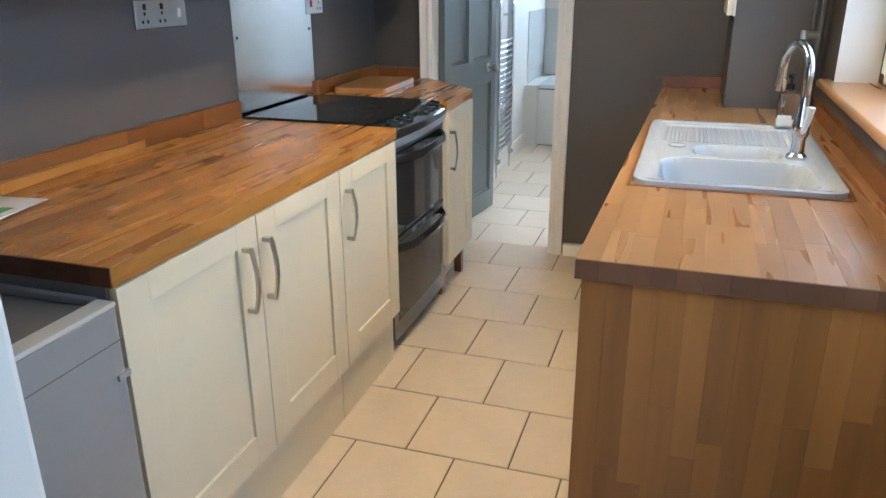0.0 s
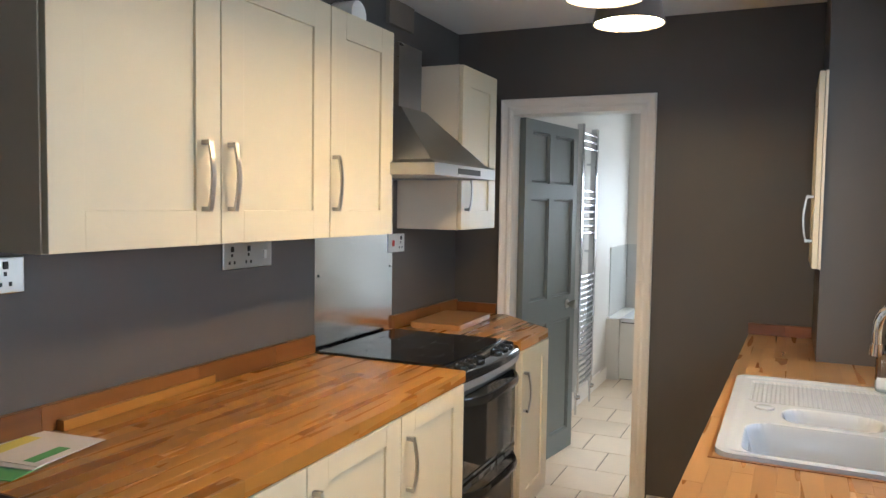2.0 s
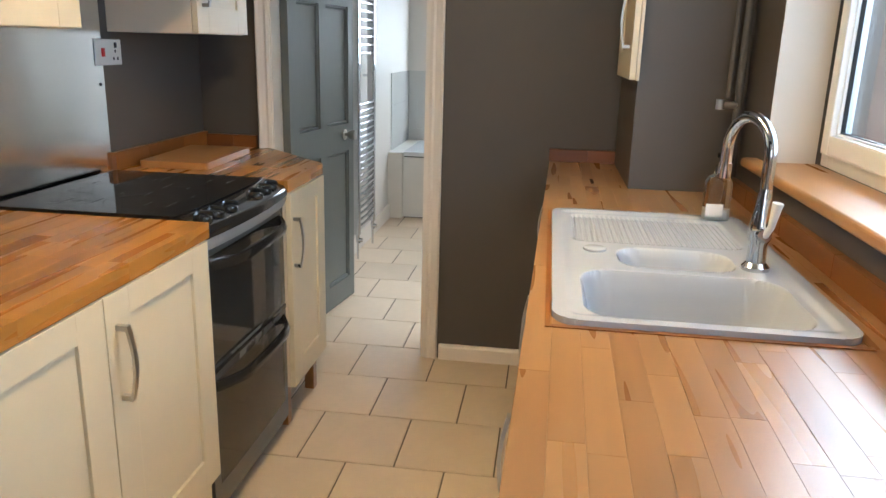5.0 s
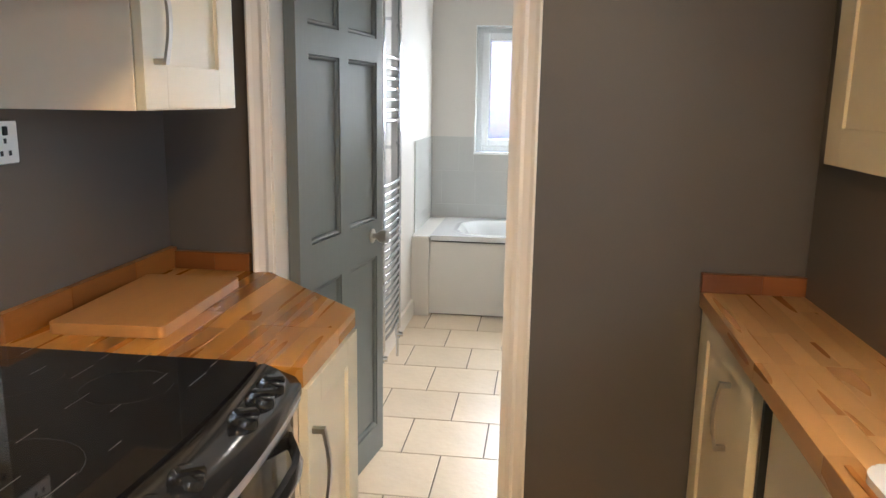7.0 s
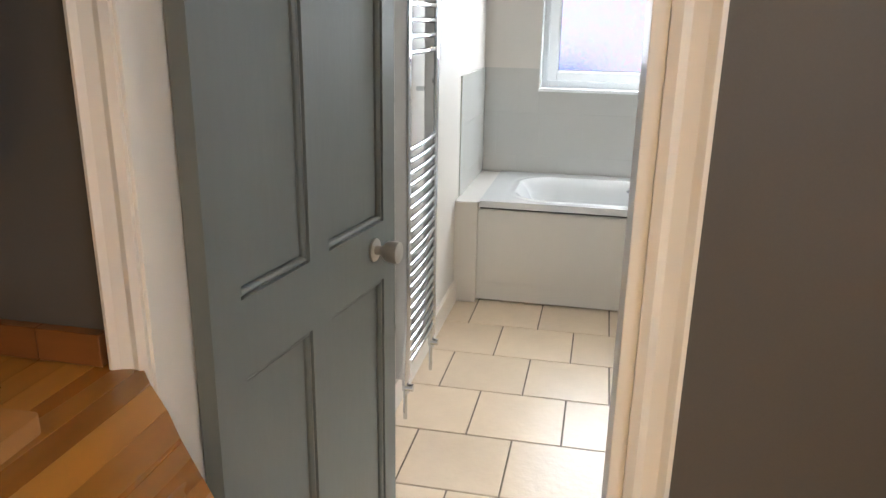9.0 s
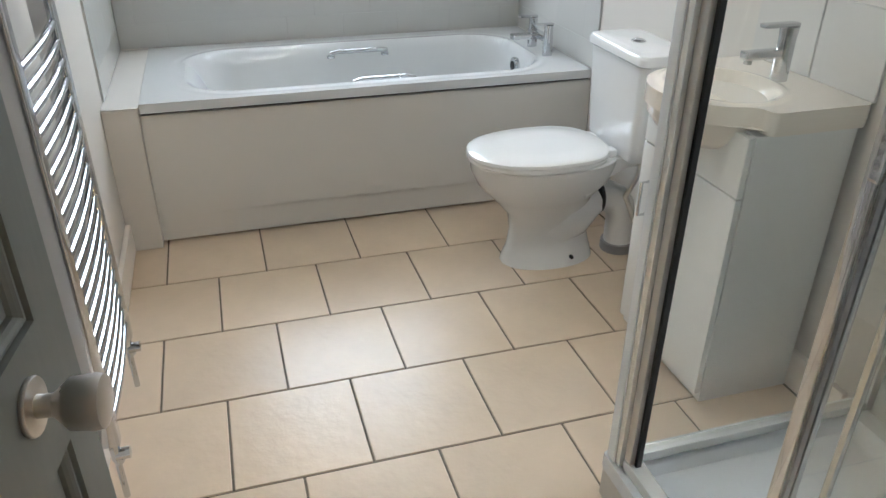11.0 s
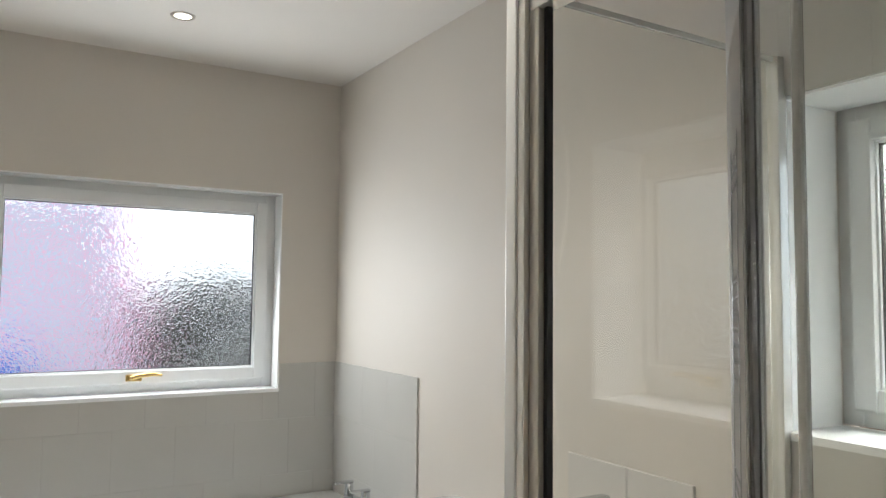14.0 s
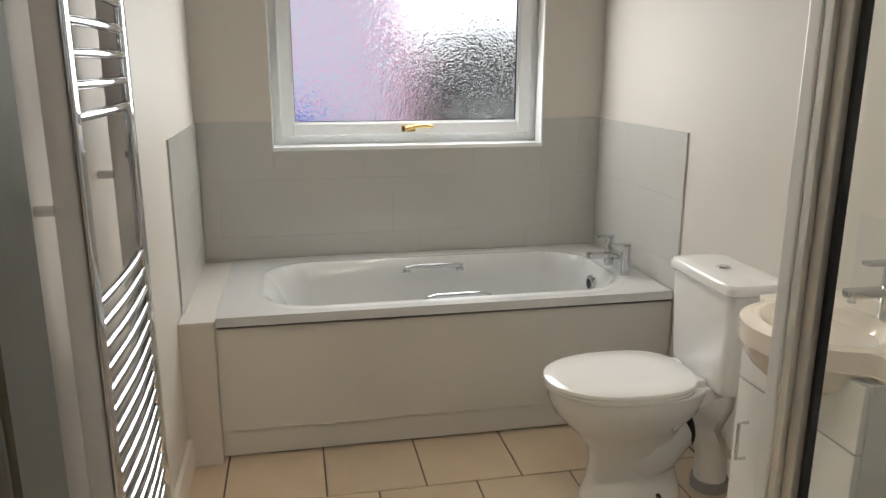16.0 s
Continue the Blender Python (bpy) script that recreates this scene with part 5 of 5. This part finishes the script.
for y in (TY0, TY1):
    for z in (0.35, 1.15, 1.80):
        part("bracket", tube([(BL, y, z), (TX, y, z)], 0.009), M_chrome, tr, smooth=True)
    v = part("valve", tube([(TX, y, 0.165), (TX, y, 0.12), (TX + 0.005, y, 0.105)], 0.012), M_chrome, tr, "chrome valve", smooth=True)
    part("valve_cap", tube([(TX, y, 0.128), (TX + 0.030, y, 0.128)], 0.014, 14), M_chrome, v, smooth=True)
    part("tail_pipe", tube([(TX, y, 0.115), (TX, y, 0.0)], 0.0075), M_chrome, v, smooth=True)

# shower
sh = thing("shower_tray", (0.7, 5.18, 0), "white shower tray on a raised plinth", "shower tray")
TX0, TY_0, TY_1 = 0.345, 4.68, 5.70


def tray_outline(x, y):
    return sdf(x, y, (TX0 + BR - 0.01) / 2, (TY_0 + TY_1) / 2, (BR - 0.01 - TX0) / 2, (TY_1 - TY_0) / 2, 0.03)


def tray_h(x, y):
    return 0.125 - 0.035 * step(-0.055, -0.085, tray_outline(x, y))


part("tray", basin_mesh(tray_outline, tray_h, 60, 84, TX0 - 0.006, BR - 0.004, TY_0 - 0.006, TY_1 + 0.006, 0.03), M_acrylic, sh, smooth=True)
part("plinth", boxes(((TX0 + 0.01, TY_0, 0), (TX0 + 0.025, TY_1 - 0.01, 0.098)), ((TX0 + 0.025, TY_1 - 0.025, 0), (BR - 0.012, TY_1 - 0.01, 0.098))), M_panel, sh, "white plinth boards")
part("plinth_screw", disc((TX0 + 0.01, 5.62, 0.03), 0.007, -0.004, 0, 12), M_alu, sh)
part("waste", disc((0.72, 5.15, 0.091), 0.045, 0.006, bevel=0.002), M_chrome, sh, "chrome waste", smooth=True)
en = thing("shower_enclosure", (0.38, 5.2, 0.125), "glass corner shower enclosure, sliding door pushed open, chrome handle", "shower enclosure")
EX, EY, EZ0, EZ1 = 0.385, 5.652, 0.127, 1.96
part("corner_post", box((EX - 0.026, EY - 0.016, EZ0), (EX + 0.016, EY + 0.026, EZ1), 0.007), M_post, en, "satin aluminium corner post", smooth=True)
part("post_cover", box((EX - 0.030, EY + 0.002, EZ0), (EX - 0.020, EY + 0.030, EZ1), 0.004), M_upvc, en, "pale post cover strip")
part("front_jamb", box((EX - 0.016, EY - 0.040, EZ0), (EX + 0.012, EY - 0.017, EZ1), 0.003), M_jamb, en)
part("black_seal", box((EX - 0.006, EY - 0.051, EZ0 + 0.02), (EX + 0.006, EY - 0.041, EZ1 - 0.02), 0.002), M_rubber, en, "black rubber door seal")
part("bottom_rail", box((EX - 0.018, 4.70, EZ0 - 0.001), (EX + 0.018, EY - 0.017, EZ0 + 0.028), 0.004), M_post, en)
part("top_rail", box((EX - 0.018, 4.70, EZ1 - 0.045), (EX + 0.018, EY - 0.017, EZ1), 0.004), M_post, en)
part("side_bottom_rail", box((EX + 0.017, EY - 0.014, EZ0 - 0.001), (BR - 0.002, EY + 0.014, EZ0 + 0.024), 0.004), M_post, en)
part("side_top_rail", box((EX + 0.017, EY - 0.006, EZ1 - 0.012), (BR - 0.002, EY + 0.006, EZ1), 0.002), M_post, en)
part("side_wall_channel", box((BR - 0.03, EY - 0.016, EZ0), (BR - 0.001, EY + 0.016, EZ1), 0.003), M_post, en)
part("side_glass", box((EX + 0.016, EY - 0.003, EZ0 + 0.02), (BR - 0.028, EY + 0.003, EZ1 - 0.012)), M_glass, en)
dg = part("door_glass", box((EX - 0.011, 4.80, EZ0 + 0.03), (EX - 0.005, 5.238, EZ1 - 0.045)), M_glass, en)
part("door_stile", box((EX - 0.010, 5.236, EZ0 + 0.028), (EX + 0.008, 5.260, EZ1 - 0.05), 0.005), M_chrome, en, "chrome door stile", smooth=True)
part("inner_stile", box((EX + 0.009, 5.230, EZ0 + 0.028), (EX + 0.020, 5.247, EZ1 - 0.05), 0.004), M_chrome, en, smooth=True)
# thin grey strip added between the stile and the glass
part("stile_seal", box((EX - 0.003, 5.2315, EZ0 + 0.03), (EX + 0.006, 5.2355, EZ1 - 0.05)), M_silver, en, "thin grey strip beside the door stile")
part("second_stile", box((EX - 0.003, 5.167, EZ0 + 0.028), (EX + 0.007, 5.178, EZ1 - 0.05), 0.004), M_chrome, en, "slim clear-edged stile", smooth=True)
part("fixed_glass", box((EX + 0.004, 4.70, EZ0 + 0.027), (EX + 0.010, 5.168, EZ1 - 0.04)), M_glass, en)
part("wall_channel", box((EX - 0.018, 4.662, EZ0), (EX + 0.018, 4.70, EZ1), 0.003), M_post, en)
hz0, hz1, hy = 0.990, 1.150, 5.212
hnd = part("handle", boxes(((EX - 0.048, hy - 0.008, hz0), (EX - 0.036, hy + 0.009, hz1 + 0.01)), bevel=0.004), M_chrome, en, "chrome square D handle")
for z in (hz0 + 0.008, hz1):
    part("handle_post", tube([(EX - 0.042, hy, z), (EX - 0.010, hy, z)], 0.008, 12), M_chrome, hnd, smooth=True)
    part("handle_boss", tube([(EX - 0.006, hy, z), (EX + 0.024, hy, z)], 0.011, 14), M_chrome, hnd, smooth=True)
for ob in en.children_recursive:
    if ob.name.startswith(("side_glass", "door_glass", "fixed_glass")):
        ob.visible_shadow = False
hs = thing("shower_hose", (1.02, 4.86, 0.5), "white flexible shower hose hanging on the tiled wall", "shower hose")
part("hose", tube([(1.035, 4.965 + 0.028 * math.sin(k * 0.55) - 0.004 * k, 1.95 - 0.07 * k) for k in range(20)], 0.0055), M_plastic, hs, smooth=True)

# ceiling spotlights; the one at y 5.95 is unseen, added to brighten the room
for x, y, power, cone in ((0.19, 7.49, 30, 105), (0.19, 5.95, 85, 130)):
    so = thing("ceiling_spotlight", (x, y, BZ), "small recessed brushed steel ceiling spotlight, lit", "spotlight", "bathroom spotlights")
    part("bezel", loft([[(x + r * math.cos(a * math.tau / 28), y + r * math.sin(a * math.tau / 28), z) for a in range(28)] for z, r in ((BZ, 0.045), (BZ - 0.004, 0.044), (BZ - 0.006, 0.034), (BZ - 0.001, 0.030))], False, False), M_nickel, so, smooth=True)
    part("bulb", disc((x, y, BZ - 0.002), 0.030, 0.001), M_spot, so, "glowing bulb")
    l = lamp("spot_lamp", "SPOT", power, look((x, y, BZ - 0.012), (x, y, 0)), 0.05, color=(1.0, 0.88, 0.72))
    l.data.spot_size, l.data.spot_blend = radians(cone), 1.0

# ---- outside the windows ----
structure("backdrop_sky_north", box((-14, 19.0, -0.1), (18, 19.1, 15)), M_cloud, "pale overcast sky beyond the garden", "sky backdrop")
structure("backdrop_sky_east", box((18, -9, -0.1), (18.1, 19.0, 15)), M_cloud2, "pale overcast sky beyond the yard", "sky backdrop")
brick_m = mat("garden_brick", (0.165, 0.115, 0.098), 0.9, var=0.6, scale=2.6, bump=0.2, bump_scale=40)
ow = thing("garden_wall", (2.7, 5.5, -0.12), "weathered red-brown brick garden wall outside", "garden wall")
part("wall", box((2.62, 5.36, -0.12), (2.82, 10.2, 1.86)), brick_m, ow)
part("coping", box((2.58, 5.34, 1.86), (2.86, 10.2, 1.93), 0.01), mat("coping_stone", (0.35, 0.33, 0.3), 0.9, var=0.15), ow)
# made-up shed; its plank colours give the pastel bands behind the obscure glass
sd = thing("garden_shed", (-0.8, 10.9, -0.12), "made-up striped timber shed giving the pastel bands outside the bathroom window", "shed")
pal = [mat("shed_" + n, c, 0.6, var=0.06) for n, c in (("pale_blue", (0.52, 0.78, 0.92)), ("pink", (0.92, 0.52, 0.72)), ("cream", (0.88, 0.92, 0.82)))]
for k in range(20):
    part("plank", box((-2.6, 10.55, -0.12 + k * 0.118), (0.50, 10.58, -0.004 + k * 0.118), 0.003), pal[(1, 0)[k % 2]], sd)
part("corner_board", box((0.44, 10.52, -0.12), (0.56, 10.60, 2.30), 0.004), pal[1], sd)
part("core", box((-2.6, 10.58, -0.12), (0.52, 12.0, 2.28)), pal[2], sd)
part("roof", loft([[(-2.8, 10.50, 2.29), (0.62, 10.50, 2.29), (0.62, 10.50, 2.33), (-2.8, 10.50, 2.33)], [(-2.8, 12.2, 2.65), (0.62, 12.2, 2.65), (0.62, 12.2, 2.7), (-2.8, 12.2, 2.7)]]), mat("felt_roof", (0.30, 0.32, 0.34), 0.9, var=0.15, scale=8), sd)
bn = thing("barrel", (-0.75, 10.2, -0.12), "blue plastic barrel outside by the shed", "barrel")
part("drum", loft([[(-0.42 + r * math.cos(a * math.tau / 24), 10.2 + r * math.sin(a * math.tau / 24), z) for a in range(24)] for z, r in ((-0.12, 0.22), (0.1, 0.25), (0.5, 0.26), (0.85, 0.25), (1.0, 0.21), (1.02, 0.15))]), mat("blue_plastic", (0.03, 0.16, 0.75), 0.4), bn, smooth=True)
sb2 = thing("shrub", (1.15, 10.6, -0.12), "dark evergreen shrub outside the bathroom window", "shrub")
part("stem", tube([(1.15, 10.6, -0.12), (1.14, 10.62, 0.5), (1.17, 10.6, 1.2)], [0.05, 0.04, 0.015]), mat("bark", (0.08, 0.06, 0.045), 0.9, var=0.2), sb2)
rl = random.Random(21)
vsn, fsn = [], []
for k in range(5200):
    a, b, r = rl.uniform(0, math.tau), rl.uniform(-1, 1), rl.uniform(0.35, 1) ** 0.5
    q = math.sqrt(1 - b * b)
    c = Vector((1.22 + 0.72 * r * math.sqrt(q) * math.cos(a), 10.62 + 0.4 * r * q * math.sin(a), 0.80 + 0.98 * r * b + 0.06 * math.sin(a * 5)))
    u = Vector((rl.gauss(0, 1), rl.gauss(0, 1), rl.gauss(0, 1))).normalized()
    w = u.cross(Vector((rl.gauss(0, 1), rl.gauss(0, 1), rl.gauss(0, 1)))).normalized()
    i = len(vsn)
    vsn += [c - u * 0.05, c + w * 0.022, c + u * 0.05, c - w * 0.022]
    fsn.append((i, i + 1, i + 2, i + 3))
me = bpy.data.meshes.new("crown")
base = origin_of(sb2)
me.from_pydata([tuple(v - base) for v in vsn], [], fsn)
me.materials.append(mat("dark_leaves", (0.06, 0.062, 0.055), 0.6, var=0.3, scale=20))
crown = new("crown", me)
crown.parent = sb2

# ---- tiles: floor, bath surround, shower walls ----
T = 0.333
tile_meshes = {}


def floor_tile(x0, x1, y0, y1):
    """One floor tile with eased edges; alike tiles share a mesh."""
    key = (round(x1 - x0, 3), round(y1 - y0, 3))
    if key not in tile_meshes:
        bm = box((0, 0, -0.009), (x1 - x0, y1 - y0, 0.0), 0.0016, 1)
        me = bpy.data.meshes.new("tile")
        bm.to_mesh(me)
        bm.free()
        me.materials.append(M_tile)
        tile_meshes[key] = me
    ob = new("tile", tile_meshes[key])
    ob.location = (x0, y0, 0)
    ob.parent = floor


G = 0.003
for r in range(-10, 17):
    y0, y1 = 2.60 + r * T, 2.60 + (r + 1) * T
    off = -0.127 if r % 2 == 0 else 0.036
    for c in range(-4, 5):
        x0, x1 = off + c * T, off + (c + 1) * T
        lo, hi = (XL, XR) if y0 < YD + 0.05 else (BL, BR)
        if y0 < 0.95:
            lo, hi = XL, 1.9
        y1c = min(y1, 7.30)
        a, b = max(x0 + G, lo), min(x1 - G, hi)
        if b - a > 0.02 and y1c - G - (y0 + G) > 0.02:
            floor_tile(a, b, y0 + G, y1c - G)


def wall_tiles(name, label, axis, plane, out, u0, u1, z0, z1, tw, th, holes=(), start=None, offset=0.5):
    """Glazed tiles on a wall across axis; out: the way into the room."""
    w = tagged(part(name, box(*[(plane, u0, z0), (plane + out * 0.003, u1, z1)] if axis == 0 else [(u0, plane, z0), (u1, plane + out * 0.003, z1)]), M_wgrout) if not holes else part(name, wall_with_holes(axis, min(plane, plane + out * 0.003), max(plane, plane + out * 0.003), u0, u1, z0, z1, holes), M_wgrout), label, "wall tiles", "", "structure")
    row, zt = 0, z1
    while zt > z0 + 0.01:
        zb = max(zt - th, z0)
        u = (u0 if start is None else start) - tw * offset * (row % 2) - tw * 8
        while u < u1:
            a, b = max(u, u0), min(u + tw, u1)
            if b - a > 0.012:
                cells = [(a, b, zb, zt)]
                for h in holes:
                    nxt = []
                    for (p, q, s, t) in cells:
                        if q <= h[0] or p >= h[1] or t <= h[2] or s >= h[3]:
                            nxt.append((p, q, s, t))
                            continue
                        for cell in ((p, min(q, h[0]), s, t), (max(p, h[1]), q, s, t), (max(p, h[0]), min(q, h[1]), s, min(t, h[2])), (max(p, h[0]), min(q, h[1]), max(s, h[3]), t)):
                            if cell[1] - cell[0] > 0.008 and cell[3] - cell[2] > 0.008:
                                nxt.append(cell)
                    cells = nxt
                for (p, q, s, t) in cells:
                    lo, hi = (plane, p + 0.0002, s + 0.0002), (plane + out * 0.008, q - 0.0002, t - 0.0002)
                    if axis == 1:
                        lo, hi = (lo[1], lo[0], lo[2]), (hi[1], hi[0], hi[2])
                    part("tile", box(lo, hi, 0.0004, 1), M_wtile, w)
            u += tw
        zt = zb
        row += 1


wall_tiles("tiles_bath_north", "grey-white glazed tiles behind the bath", 1, BF, -1, BL + 0.009, BR - 0.009, 0.536, 1.135, 0.25, 0.25, [(WIN_B[0], WIN_B[1], WIN_B[2], 1.135)], start=0.198)
wall_tiles("tiles_bath_east", "grey-white glazed tiles at the tap end of the bath", 0, BR, -1, 7.215, BF - 0.001, 0.536, 1.135, 0.25, 0.25)
wall_tiles("tiles_bath_west", "grey-white glazed tiles at the head of the bath", 0, BL, 1, 7.29, BF - 0.001, 0.534, 1.135, 0.25, 0.25)
wall_tiles("tiles_shower_east", "grey-white glazed tiles round the shower window", 0, BR, -1, BN + 0.009, 5.70, 0.10, BZ, 0.25, 0.40, [WIN_S], start=5.70, offset=0.0)
wall_tiles("tiles_shower_south", "grey-white glazed tiles on the end wall of the shower", 1, BN, 1, 0.35, BR - 0.001, 0.10, BZ, 0.25, 0.40, offset=0.0)
